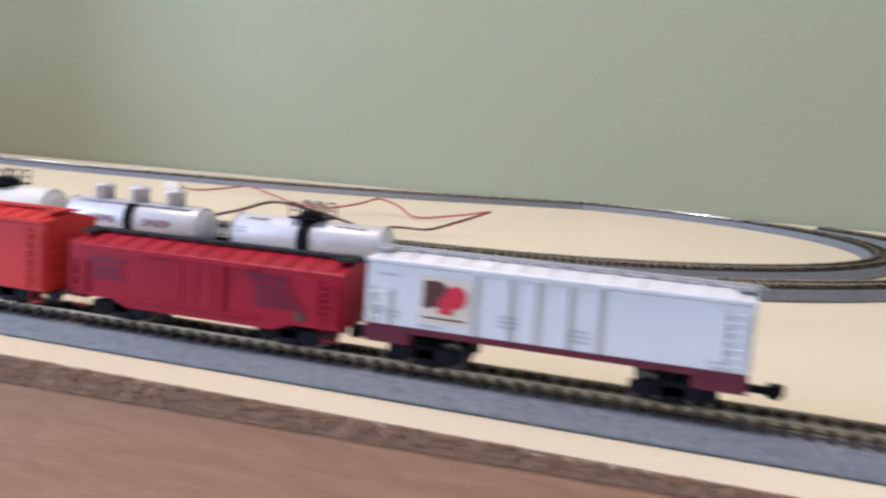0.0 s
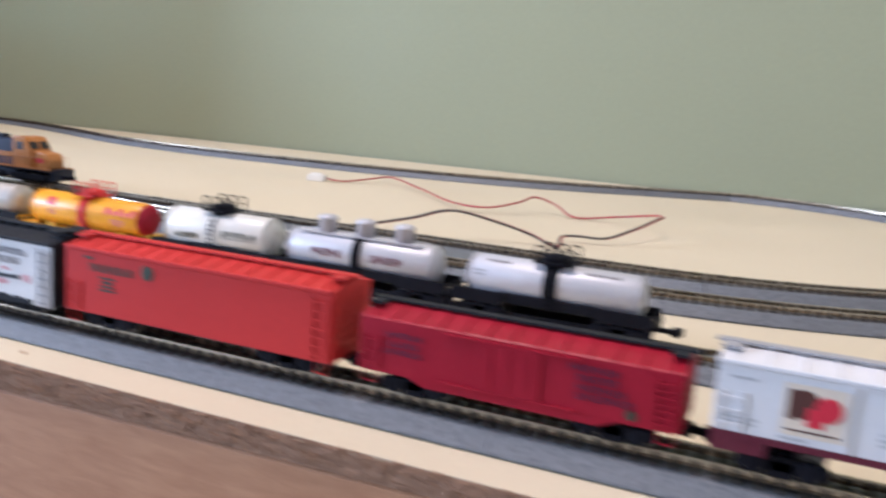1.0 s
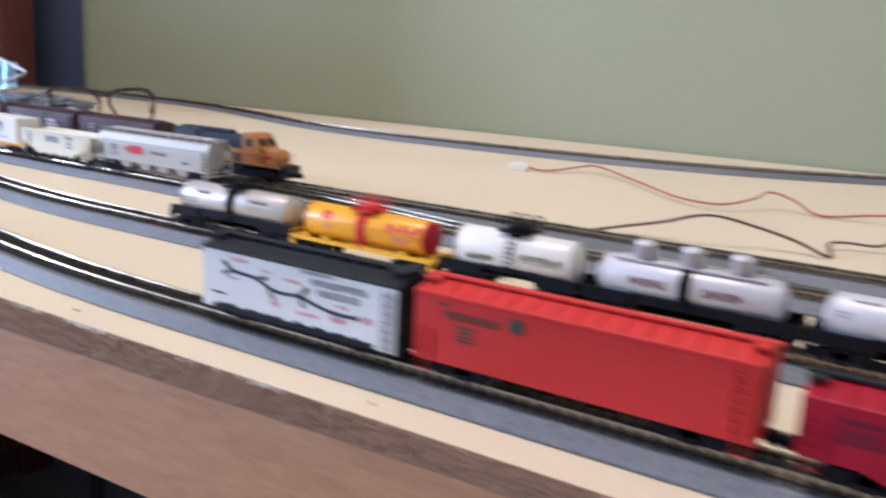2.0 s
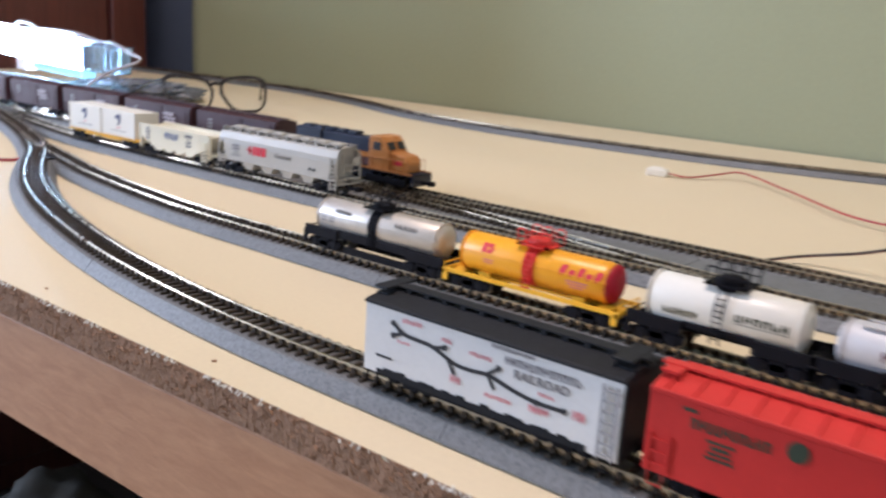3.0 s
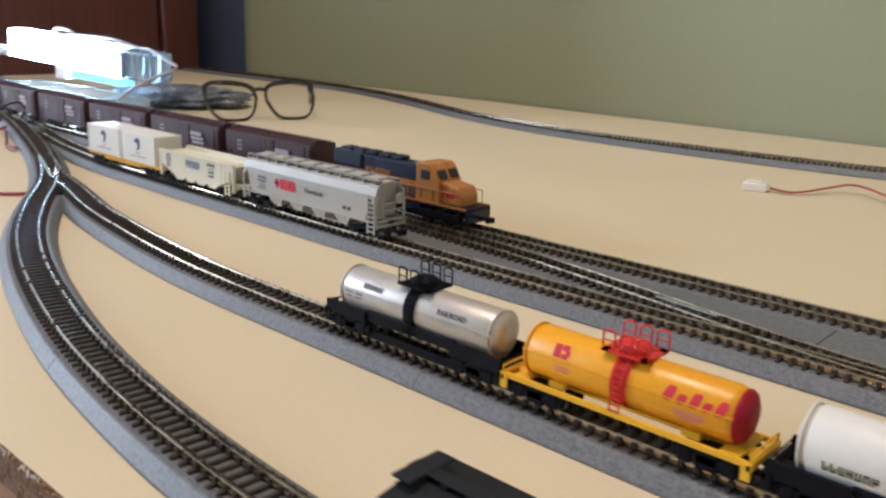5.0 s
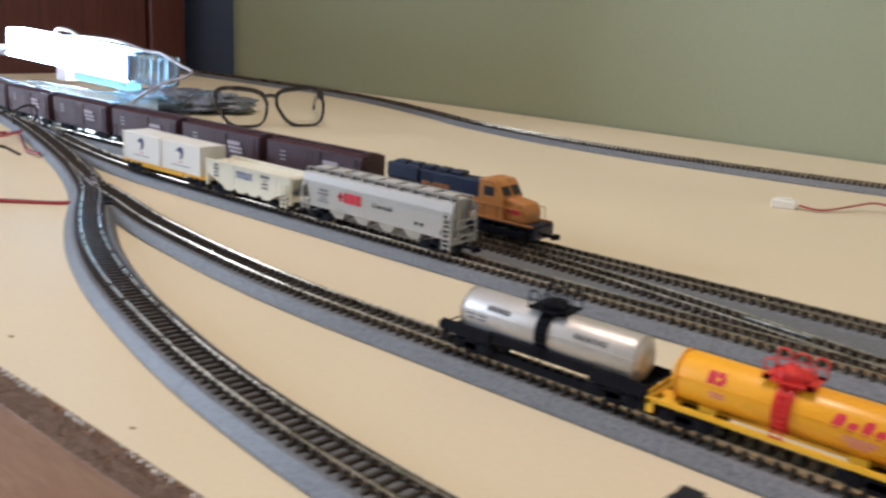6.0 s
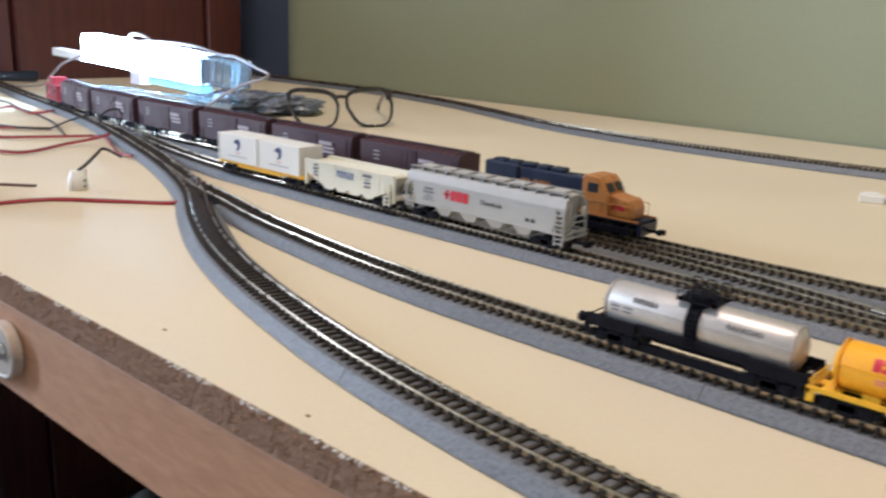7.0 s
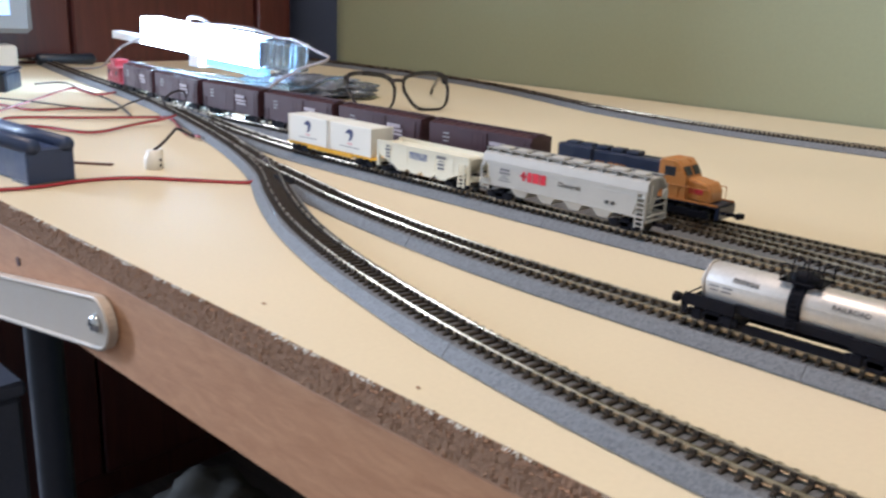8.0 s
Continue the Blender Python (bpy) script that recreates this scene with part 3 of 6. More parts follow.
track("track_section", [(0.92, T1_Y), (0.3, T1_Y), (-0.20, T1_Y), (-0.28, T1_Y + 0.0013), (-0.33, 0.3762), (-0.385, 0.3845), (-0.44, 0.3975), (-0.49, 0.4125),
                        (-0.54, 0.432), (-0.59, 0.457), (-0.645, 0.488), (-0.70, 0.512), (-0.77, 0.537), (-0.94, 0.587), (-1.05, 0.612), (-1.20, 0.637), (-1.40, 0.675), (-1.475, 0.690)],
      "model railway track on grey moulded roadbed with dark ties")
track("track_section", [(0.075, T2_Y), (-0.30, T2_Y), (-0.42, T2_Y + 0.001), (-0.46, 0.4605), (-0.51, 0.467), (-0.565, 0.4765), (-0.61, 0.488), (-0.655, 0.4985)],
      "model railway track on grey moulded roadbed with dark ties")
track("track_section", arc(LOOP_C, 0.843 - T3_Y, 40, -90, 14) + [(-0.25, T3_Y), (-0.45, T3_Y), (-0.62, T3_Y + 0.002), (-0.70, 0.549), (-0.78, 0.560), (-0.86, 0.577)],
      "model railway track on grey moulded roadbed with dark ties")
track("track_section", arc(LOOP_C, LOOP_R, 90, -90, 20) + [(-0.25, T4_Y), (-0.7, T4_Y), (-0.86, T4_Y + 0.0005), (-0.95, 0.5985), (-1.02, 0.6065)],
      "model railway track on grey moulded roadbed with dark ties")
track("track_section", [(-0.56, T4_Y - 0.003), (-0.50, T4_Y - 0.010), (-0.44, T4_Y - 0.0165), (-0.36, T4_Y - 0.021), (-0.29, T3_Y + 0.019), (-0.23, T3_Y + 0.008), (-0.17, T3_Y + 0.001)],
      "model railway crossover track on grey roadbed", bed=False)
xbed = thing("crossover_bed", Matrix.Translation((-0.34, (T3_Y + T4_Y) / 2, 0)), "grey moulded roadbed between two parallel tracks", "track")
for k in range(4):
    x0 = -0.24 + 0.12 * k
    part("bed_section", boxes((x0 + 0.0002, x0 + 0.1198, -(T4_Y - T3_Y) / 2 + 0.010, (T4_Y - T3_Y) / 2 - 0.010, 0.0, BED_TOP - 0.0002)), "roadbed", xbed)
track("track_section", [(-0.03, 1.092), (-0.10, 1.055), (-0.19, 1.008), (-0.30, 0.975), (-0.45, 0.958), (-0.60, 0.958), (-0.73, 0.981), (-0.85, 1.026), (-0.95, 1.060), (-1.06, 1.082), (-1.3, 1.092), (-1.475, 1.092)],
      "model railway track along the wall on grey roadbed")

# turnout details: points, frog and guard rails where the tracks split
turnout = thing("turnout_points", Matrix.Translation((0, 0, 0)), "metal turnout blades and frog between two tracks", "track")
for ctrl in ([(-0.655, 0.4985), (-0.70, 0.5135), (-0.75, 0.530)], [(-0.86, 0.577), (-0.93, 0.592), (-1.0, 0.606)]):
    ln = spline([(x, y, 0) for x, y in ctrl], 0.006)
    for sgn in (-1, 1):
        part("blade", sweep(bm_new(), ln, [(u + sgn * (GAUGE / 2 - 0.0006), w) for u, w in RAIL]), "rail", turnout)
for (x, y, ang, ln) in ((-0.668, 0.5025, -23, 0.010), (-0.268, 0.5615, -9, 0.014), (-0.875, 0.577, -13, 0.010)):
    bm = boxes((-ln, ln, -0.0011, 0.0011, BED_TOP, RAIL_TOP - 0.0002), bevel=0.0004)
    fr = part("frog", bm, "brightsteel", turnout)
    fr.matrix_basis = pose(x, y, 0, 0, 0, ang)
for (x, y, ang) in ((-0.620, 0.4815, -24),):
    gp = part("plate", boxes((-0.012, 0.012, -0.0045, 0.0045, BED_TOP - 0.001, BED_TOP + 0.0011), bevel=0.0003), "blacksat", turnout)
    gp.matrix_basis = pose(x, y, 0, 0, 0, ang)


# ---------------------------------------------------------------- rolling stock
def add_truck(car, x, frame_mat="blacksat", z=0.0):
    """A four-wheeled bogie under the car at x."""
    bm = bm_new()
    for s in (-1, 1):
        y0, y1 = (0.0058, 0.0074) if s > 0 else (-0.0074, -0.0058)
        box(bm, -0.0092, 0.0092, y0, y1, 0.0018, 0.0046, 0.0004)
        box(bm, -0.0028, 0.0028, y0, y1, 0.0006, 0.0054, 0.0003)
        for wx in (-0.0056, 0.0056):
            box(bm, wx - 0.0018, wx + 0.0018, y0 - 0.0003, y1 + 0.0003, 0.0010, 0.0050, 0.0004)
    box(bm, -0.0024, 0.0024, -0.0060, 0.0060, 0.0030, 0.0062, 0.0004)
    t = part("truck", bm, frame_mat, car)
    t.location = (x, 0, z)
    for wx in (-0.0056, 0.0056):
        w = bm_new()
        for s in (-1, 1):
            turned(w, [(s * 0.0037, 0.0032), (s * 0.0041, 0.0032), (s * 0.0042, 0.0026), (s * 0.0054, 0.0025), (s * 0.0055, 0.0020)], "y", (wx, 0, 0.0026), 18)
        turned(w, [(-0.0056, 0.0006), (0.0056, 0.0006)], "y", (wx, 0, 0.0026), 8)
        part("wheelset", w, "steel", t)
    return t


def add_coupler(car, x, sgn, z=0.0046):
    bm = bm_new()
    box(bm, min(0, sgn * 0.0065), max(0, sgn * 0.0065), -0.0008, 0.0008, -0.0008, 0.0008, 0.0002)
    box(bm, min(sgn * 0.0052, sgn * 0.0080), max(sgn * 0.0052, sgn * 0.0080), -0.0021, 0.0021, -0.0014, 0.0014, 0.0005)
    box(bm, min(sgn * 0.0066, sgn * 0.0088), max(sgn * 0.0066, sgn * 0.0088), 0.0006, 0.0021, -0.0014, 0.0014, 0.0004)
    c = part("coupler", bm, "blacksat", car)
    c.location = (x, 0, z)
    return c


def ladder(car, x0, x1, y, z0, z1, rungs, material, thick=0.0005, name="ladder", label=""):
    """Two stiles with rungs between them, a little proud of a wall at y that faces -y."""
    lad = part(name, boxes(*[(x - thick / 2, x + thick / 2, y - thick, y, z0, z1) for x in (x0, x1)]), material, car, label)
    zs = [z0 + (z1 - z0) * (k + 0.5) / rungs for k in range(rungs)]
    many("rung", [(x0, x1, y - thick * 0.9, y - thick * 0.2, z - thick * 0.45, z + thick * 0.45) for z in zs], material, lad)
    return lad


def boxcar_body(L, W, z0, z1, roof_rise=0.0012):
    """A box body with a low peaked roof."""
    bm = bm_new()
    h = W / 2
    prof = [(-h, z0), (-h, z1 - 0.0004), (-h + 0.0005, z1), (0, z1 + roof_rise), (h - 0.0005, z1), (h, z1 - 0.0004), (h, z0)]
    rings = [[bm.verts.new((x, y, z)) for y, z in prof] for x in (-L / 2, L / 2)]
    for i in range(len(prof)):
        j = (i + 1) % len(prof)
        bm.faces.new((rings[0][i], rings[1][i], rings[1][j], rings[0][j]))
    bm.faces.new(rings[0])
    bm.faces.new(rings[1][::-1])
    bmesh.ops.recalc_face_normals(bm, faces=bm.faces[:])
    return bm


def add_roof_ribs(car, L, W, z1, rise, n, material):
    """Pressed ribs across a low peaked roof, each a part of its own."""
    for k in range(n):
        bm = bm_new()
        x = -L / 2 + L * (k + 0.5) / n
        for s in (-1, 1):
            a = bm.verts.new((x - 0.0003, 0, z1 + rise + 0.0001)); b = bm.verts.new((x + 0.0003, 0, z1 + rise + 0.0001))
            c = bm.verts.new((x + 0.0003, s * (W / 2), z1 + 0.0001)); d = bm.verts.new((x - 0.0003, s * (W / 2), z1 + 0.0001))
            a2 = bm.verts.new((x, 0, z1 + rise + 0.0005)); c2 = bm.verts.new((x, s * (W / 2), z1 + 0.0004))
            bm.faces.new((a, a2, c2, d)); bm.faces.new((a2, b, c, c2)); bm.faces.new((d, c2, c))
        bmesh.ops.recalc_face_normals(bm, faces=bm.faces[:])
        part("roof_rib", bm, material, car)


def roof_walk(L, z, wide=0.0030, overhang=0.0015):
    bm = bm_new()
    box(bm, -L / 2 - overhang, L / 2 + overhang, -wide / 2, wide / 2, z, z + 0.0005)
    n = int(L / 0.006)
    for k in range(n):
        x = -L / 2 + L * (k + 0.5) / n
        box(bm, x - 0.0006, x + 0.0006, -wide / 2 + 0.0003, wide / 2 - 0.0003, z - 0.0009, z)
    for s in (-1, 1):
        xe = s * (L / 2 - 0.002)
        box(bm, xe - 0.002, xe + 0.002, -0.0055, -wide / 2, z - 0.0003, z + 0.0003)
    return bm


def underframe(L, W, z0, depth=0.0022, belly=0.5):
    """Side sills that deepen towards the middle, and a centre sill."""
    bm = bm_new()
    box(bm, -L / 2 + 0.002, L / 2 - 0.002, -0.0015, 0.0015, z0 - 0.0002, z0 + 0.0008)
    for s in (-1, 1):
        y = s * (W / 2 - 0.0006)
        pr = [(-L / 2 + 0.001, z0), (-L * 0.33, z0), (-L * 0.27, z0 - depth * belly), (L * 0.27, z0 - depth * belly), (L * 0.33, z0), (L / 2 - 0.001, z0)]
        up = [bm.verts.new((x, y - 0.0004, z0 + 0.0002)) for x, _ in pr]; up2 = [bm.verts.new((x, y + 0.0004, z0 + 0.0002)) for x, _ in pr]
        lo = [bm.verts.new((x, y - 0.0004, z - 0.0003)) for x, z in pr]; lo2 = [bm.verts.new((x, y + 0.0004, z - 0.0003)) for x, z in pr]
        for i in range(len(pr) - 1):
            bm.faces.new((up[i], up[i + 1], lo[i + 1], lo[i])); bm.faces.new((up2[i + 1], up2[i], lo2[i], lo2[i + 1]))
            bm.faces.new((lo[i], lo[i + 1], lo2[i + 1], lo2[i]))
    bmesh.ops.recalc_face_normals(bm, faces=bm.faces[:])
    return bm


def add_stirrups(car, L, W, z0, material, drop=0.0030):
    for sx in (-1, 1):
        for sy in (-1, 1):
            x, y = sx * (L / 2 - 0.0030), sy * (W / 2 - 0.0003)
            ring = [Vector((x - 0.0017, y, z0)), Vector((x - 0.0017, y, z0 - drop)), Vector((x + 0.0017, y, z0 - drop)), Vector((x + 0.0017, y, z0))]
            part("stirrup", tube(bm_new(), ring, 0.00024, 6), material, car)


def bars(x, y, z, widths, heights, gap=0.0006, dx=0.0):
    """Rows of flat printed bars on a wall that faces -y, from the top down, each centred on x."""
    bm = bm_new()
    for k, (w, h) in enumerate(zip(widths, heights)):
        box(bm, x + dx * k - w / 2, x + dx * k + w / 2, y - 0.00008, y, z - h, z)
        z -= h + gap
    return bm


def print_columns(n, seed):
    """A row of n marks like unreadable letters, as columns (x0, x1, low, high) on a pitch and height of one, joined by hairlines."""
    r = random.Random(seed)
    cols = []
    for k in range(n):
        c = k - (n - 1) / 2
        kind = r.choice((0, 1, 2))
        cols.append((c - 0.38, c - 0.14, 0.0, 1.0))
        cols.append((c - 0.14, c + 0.12, *((0.74, 1.0), (0.40, 0.64), (0.0, 0.24))[kind]))
        cols.append((c + 0.12, c + 0.36, *((0.0, 1.0), (0.30, 1.0), (0.0, 0.62))[r.choice((0, kind))]))
        if k < n - 1:
            cols.append((c + 0.36, c + 0.62, 0.49, 0.51))
    return cols


def print_mesh(cols, spot):
    """The columns as one sheet; spot(u, v) gives the place of each corner."""
    bm = bm_new()
    verts = {}

    def at(u, v):
        key = (round(u, 5), round(v, 5))
        if key not in verts:
            verts[key] = bm.verts.new(spot(u, v))
        return verts[key]

    for k, (x0, x1, lo, hi) in enumerate(cols):
        left = {lo, hi} | ({v for v in cols[k - 1][2:] if lo < v < hi} if k else set())
        right = {lo, hi} | ({v for v in cols[k + 1][2:] if lo < v < hi} if k + 1 < len(cols) else set())
        bm.faces.new([at(x0, v) for v in sorted(left, reverse=True)] + [at(x1, v) for v in sorted(right)])
    return bm


def word(x, y, z, n, h, pitch, rnd_seed=1):
    """An unreadable word on a wall that faces -y."""
    return print_mesh(print_columns(n, rnd_seed), lambda u, v: (x + u * pitch, y - 0.00008, z + (v - 0.5) * h))


CAR_W = 0.0190


def place(x, y):
    return Matrix.Translation((x, y, RAIL_TOP))


def make_boxcar(x, y, L, label, body_mat, roof_mat=None, z0=0.0052, z1=0.0262, group="", sill_mat=None, walk_mat=None, wide=CAR_W, name="boxcar",
                truck_in=0.0145, belly=0.5, roofn=13, doors=True, rise=0.0012, ladders=True):
    car = thing(name, place(x, y), label, "model boxcar", group)
    part("body", boxcar_body(L, wide, z0, z1, rise), body_mat, car)
    add_roof_ribs(car, L, wide, z1, rise, roofn, roof_mat or body_mat)
    part("roof_walk", roof_walk(L, z1 + rise + 0.0004), walk_mat or roof_mat or body_mat, car)
    part("underframe", underframe(L, wide, z0, belly=belly), sill_mat or "blacksat", car)
    add_stirrups(car, L, wide, z0, sill_mat or body_mat)
    for s in (-1, 1):      # ribbed pressed ends
        zs = [z0 + (z1 - z0) * (k + 0.7) / 6.6 for k in range(6)]
        many("end_rib", [(s * L / 2 - 0.0003, s * L / 2 + 0.0003, -wide / 2 + 0.002, wide / 2 - 0.002, zz - 0.0006, zz + 0.0006) for zz in zs], body_mat, car)
    if doors:
        for yy in (-wide / 2, wide / 2):
            door = part("door", boxes((-0.0075, 0.0075, yy - 0.0006, yy + 0.0006, z0 + 0.0006, z1 - 0.0014), bevel=0.0002), body_mat, car)
            many("door_rib", [(dx - 0.0003, dx + 0.0003, yy - 0.0008, yy + 0.0008, z0 + 0.001, z1 - 0.002) for dx in (-0.0045, 0.0, 0.0045)], body_mat, door)
            many("door_rail", [(-0.0165, 0.0165, yy - 0.0007, yy + 0.0007, zz - 0.0003, zz + 0.0003) for zz in (z1 - 0.0012, z0 + 0.0004)], body_mat, car)
    if ladders:
        ladder(car, L / 2 - 0.0056, L / 2 - 0.0012, -wide / 2, z0 + 0.0006, z1 - 0.0022, 7, body_mat)
        ladder(car, -L / 2 + 0.0012, -L / 2 + 0.0056, -wide / 2, z0 + 0.0006, z0 + 0.009, 3, body_mat)
    for s in (-1, 1):
        add_truck(car, s * (L / 2 - truck_in))
        add_coupler(car, s * (L / 2 - 0.001), s)
    return car


FRONT_Y = -CAR_W / 2 - 0.0001

# -- track nearest the edge: a white, a crimson, an orange and a black-roofed boxcar
L = 0.0845
c = make_boxcar(0.0800, T1_Y, L, "white boxcar with a maroon underframe and a round logo panel", "white", z0=0.0092, z1=0.0246, sill_mat="maroon", walk_mat="inkgrey", doors=False, belly=0.2)
part("sill", boxes((-L / 2, L / 2, -CAR_W / 2 - 0.0002, CAR_W / 2 + 0.0002, 0.0080, 0.0095), (-L / 2, -L / 2 + 0.011, -CAR_W / 2 - 0.0001, CAR_W / 2 + 0.0001, 0.0052, 0.0081), (L / 2 - 0.011, L / 2, -CAR_W / 2 - 0.0001, CAR_W / 2 + 0.0001, 0.0052, 0.0081)), "maroon", c, "maroon side sill")
many("door_post", [(x - 0.0002, x + 0.0002, FRONT_Y - 0.0005, FRONT_Y + 0.0002, 0.0098, 0.0234) for x in (-0.0165, -0.0085, -0.0025, 0.0045, 0.011)], "white", c)
part("door_rail", boxes((-0.017, 0.012, FRONT_Y - 0.0004, FRONT_Y + 0.0002, 0.0232, 0.0236)), "white", c)
part("eave", boxes((-L / 2 - 0.0003, L / 2 + 0.0003, -CAR_W / 2 - 0.0005, -CAR_W / 2 + 0.001, 0.0236, 0.0247), bevel=0.0002), "white", c)
part("eave", boxes((-L / 2 - 0.0003, L / 2 + 0.0003, CAR_W / 2 - 0.001, CAR_W / 2 + 0.0005, 0.0236, 0.0247), bevel=0.0002), "white", c)
lg = part("logo_panel", boxes((-0.0290, -0.0172, FRONT_Y - 0.0001, FRONT_Y, 0.0112, 0.0220)), "cream_paper", c, "cream logo panel")
part("logo_mark", turned(bm_new(), [(FRONT_Y - 0.0002, 0.0030), (FRONT_Y - 0.0001, 0.0030)], "y", (-0.0252, 0, 0.0180), 24), "brown", lg)
part("logo_mark", boxes((-0.0282, -0.0262, FRONT_Y - 0.00025, FRONT_Y - 0.0001, 0.0146, 0.0208)), "brown", lg)
part("logo_mark", turned(bm_new(), [(FRONT_Y - 0.0003, 0.0026), (FRONT_Y - 0.0001, 0.0026)], "y", (-0.0206, 0, 0.0176), 24), "inkred", lg)
part("logo_mark", boxes((-0.0244, -0.0212, FRONT_Y - 0.00035, FRONT_Y - 0.0001, 0.0136, 0.0174)), "inkred", lg)
part("logo_bar", boxes((-0.0282, -0.0180, FRONT_Y - 0.0002, FRONT_Y - 0.0001, 0.0122, 0.0126)), "brown", lg)
for (x, z, ws) in ((-0.037, 0.0215, [0.005]), (-0.037, 0.013, [0.007, 0.006]), (-0.0085, 0.0150, [0.004, 0.005, 0.0045]), (0.0075, 0.0140, [0.004, 0.005, 0.0045]), (-0.0265, 0.0107, [0.005]), (0.036, 0.0115, [0.004, 0.003])):
    part("small_print", bars(x, FRONT_Y, z, ws, [0.0006] * len(ws), 0.0005), "faintgrey", c)

L = 0.0780
c = make_boxcar(-0.0074, T1_Y, L, "crimson boxcar with faded dark lettering", "crimson", z0=0.0062, z1=0.0196, roofn=13, belly=0.80, sill_mat="crimson", walk_mat="charcoal", rise=0.0022)
for zz, nn in ((0.0160, 6), (0.0138, 5), (0.0118, 6)):
    part("lettering", word(-0.027, FRONT_Y - 0.0003, zz, nn, 0.0015, 0.0017, nn), "inkdark", c)
for k, (zz, nn) in enumerate(((0.0168, 6), (0.0146, 5), (0.0124, 6), (0.0104, 7))):
    part("lettering", word(0.0195 + k * 0.0010, FRONT_Y - 0.0003, zz, nn, 0.0017, 0.0019, nn + 3), "inkdark", c)
part("emblem", turned(bm_new(), [(FRONT_Y - 0.0002, 0.0012), (FRONT_Y, 0.0012)], "y", (0.0285, 0, 0.0082), 18), "inkgreen", c)

L = 0.0898
c = make_boxcar(-0.0993, T1_Y, L, "orange-red boxcar with dark green lettering", "orange", z0=0.0050, z1=0.0238, roofn=15, belly=0.0, doors=False, rise=0.0020)
part("eave", boxes((-L / 2, L / 2, -CAR_W / 2 - 0.0005, -CAR_W / 2 + 0.0006, 0.0228, 0.0240), bevel=0.0002), "orange", c)
part("eave", boxes((-L / 2, L / 2, CAR_W / 2 - 0.0006, CAR_W / 2 + 0.0005, 0.0228, 0.0240), bevel=0.0002), "orange", c)
part("lettering", word(-0.0275, FRONT_Y, 0.0186, 10, 0.0023, 0.00165, 3), "inkgreen", c)
part("lettering", bars(-0.036, FRONT_Y, 0.0216, [0.003], [0.0008]), "inkgreen", c)
part("small_print", bars(-0.029, FRONT_Y, 0.0162, [0.006, 0.004, 0.005, 0.006], [0.0006, 0.0008, 0.0006, 0.0006], 0.0005), "inkgreen", c)
part("emblem", turned(bm_new(), [(FRONT_Y - 0.0002, 0.0021), (FRONT_Y, 0.0021)], "y", (-0.0145, 0, 0.0196), 22), "inkgreen", c)

L = 0.0752
c = make_boxcar(-0.1875, T1_Y, L, "white-sided boxcar with a black roof and a printed route map", "lvwhite", "charcoal", z0=0.0036, z1=0.0224, roofn=12, belly=0.3, doors=False, sill_mat="blacksat", ladders=False)
part("roof", boxes((-L / 2 - 0.0003, L / 2 + 0.0003, -CAR_W / 2 - 0.0006, CAR_W / 2 + 0.0006, 0.0222, 0.0230), bevel=0.0002), "charcoal", c, "charcoal black roof")
rf = boxcar_body(L + 0.0004, CAR_W + 0.0006, 0.0226, 0.0232, 0.0014)
part("roof", rf, "charcoal", c)
part("roof_walk", boxes((-L / 2 - 0.001, L / 2 + 0.001, -0.0016, 0.0016, 0.0254, 0.0259), bevel=0.0001), "charcoal", c)
many("walk_cleat", [(-L / 2 + 0.002 + (L - 0.004) * k / 12 - 0.0007, -L / 2 + 0.002 + (L - 0.004) * k / 12 + 0.0007, -0.0018, 0.0018, 0.0242, 0.0255) for k in range(13)], "charcoal", c)
part("end_wall", boxes((L / 2, L / 2 + 0.0006, -CAR_W / 2, CAR_W / 2, 0.0036, 0.0226)), "charcoal", c, "black end wall")
many("roof_hatch", [(-L / 2 - 0.0006, -L / 2 + 0.004, -0.006, 0.006, 0.0254, 0.0261), (L / 2 - 0.006, L / 2 - 0.0005, -0.006, 0.006, 0.0254, 0.0261)], "charcoal", c, bevel=0.0002)
fy = FRONT_Y - 0.0001
route = spline([(x, fy, z) for x, z in ((-0.0278, 0.0187), (-0.0245, 0.0167), (-0.0195, 0.0162), (-0.0155, 0.0160), (-0.0125, 0.0151), (-0.0075, 0.0134), (-0.0025, 0.0132),
                                         (0.0025, 0.0136), (0.0085, 0.0122), (0.0145, 0.0112), (0.0180, 0.0110), (0.0238, 0.0112))], 0.0012)
def flat_route(pts, w):
    bm = bm_new()
    prev = None
    for p, t in zip(pts, tangents(pts)):
        nrm = Vector((-t.z, 0, t.x)) * (w / 2)
        pair_ = (bm.verts.new(p - nrm), bm.verts.new(p + nrm))
        if prev:
            bm.faces.new((prev[0], pair_[0], pair_[1], prev[1]))
        prev = pair_
    return bm
part("route_line", flat_route(route, 0.0011), "ink", c, "black route line")
for x0, z0_, x1, z1_ in ((-0.0245, 0.0167, -0.0277, 0.0154), (-0.0148, 0.0156, -0.0108, 0.0167), (-0.0098, 0.0143, -0.0075, 0.0106), (0.0022, 0.0136, 0.0054, 0.0161), (0.0025, 0.0136, 0.0045, 0.0104)):
    part("route_branch", flat_route([Vector((x0, fy - 0.00002, z0_)), Vector((x1, fy - 0.00002, z1_))], 0.0010), "ink", c)
for x, z in ((-0.0278, 0.0187), (-0.0277, 0.0154), (-0.0108, 0.0167), (0.0238, 0.0112), (0.0165, 0.0110), (0.0054, 0.0161)):
    part("town_mark", turned(bm_new(), [(fy - 0.0001, 0.0008), (fy, 0.0008)], "y", (x, 0, z), 14), "ink", c)
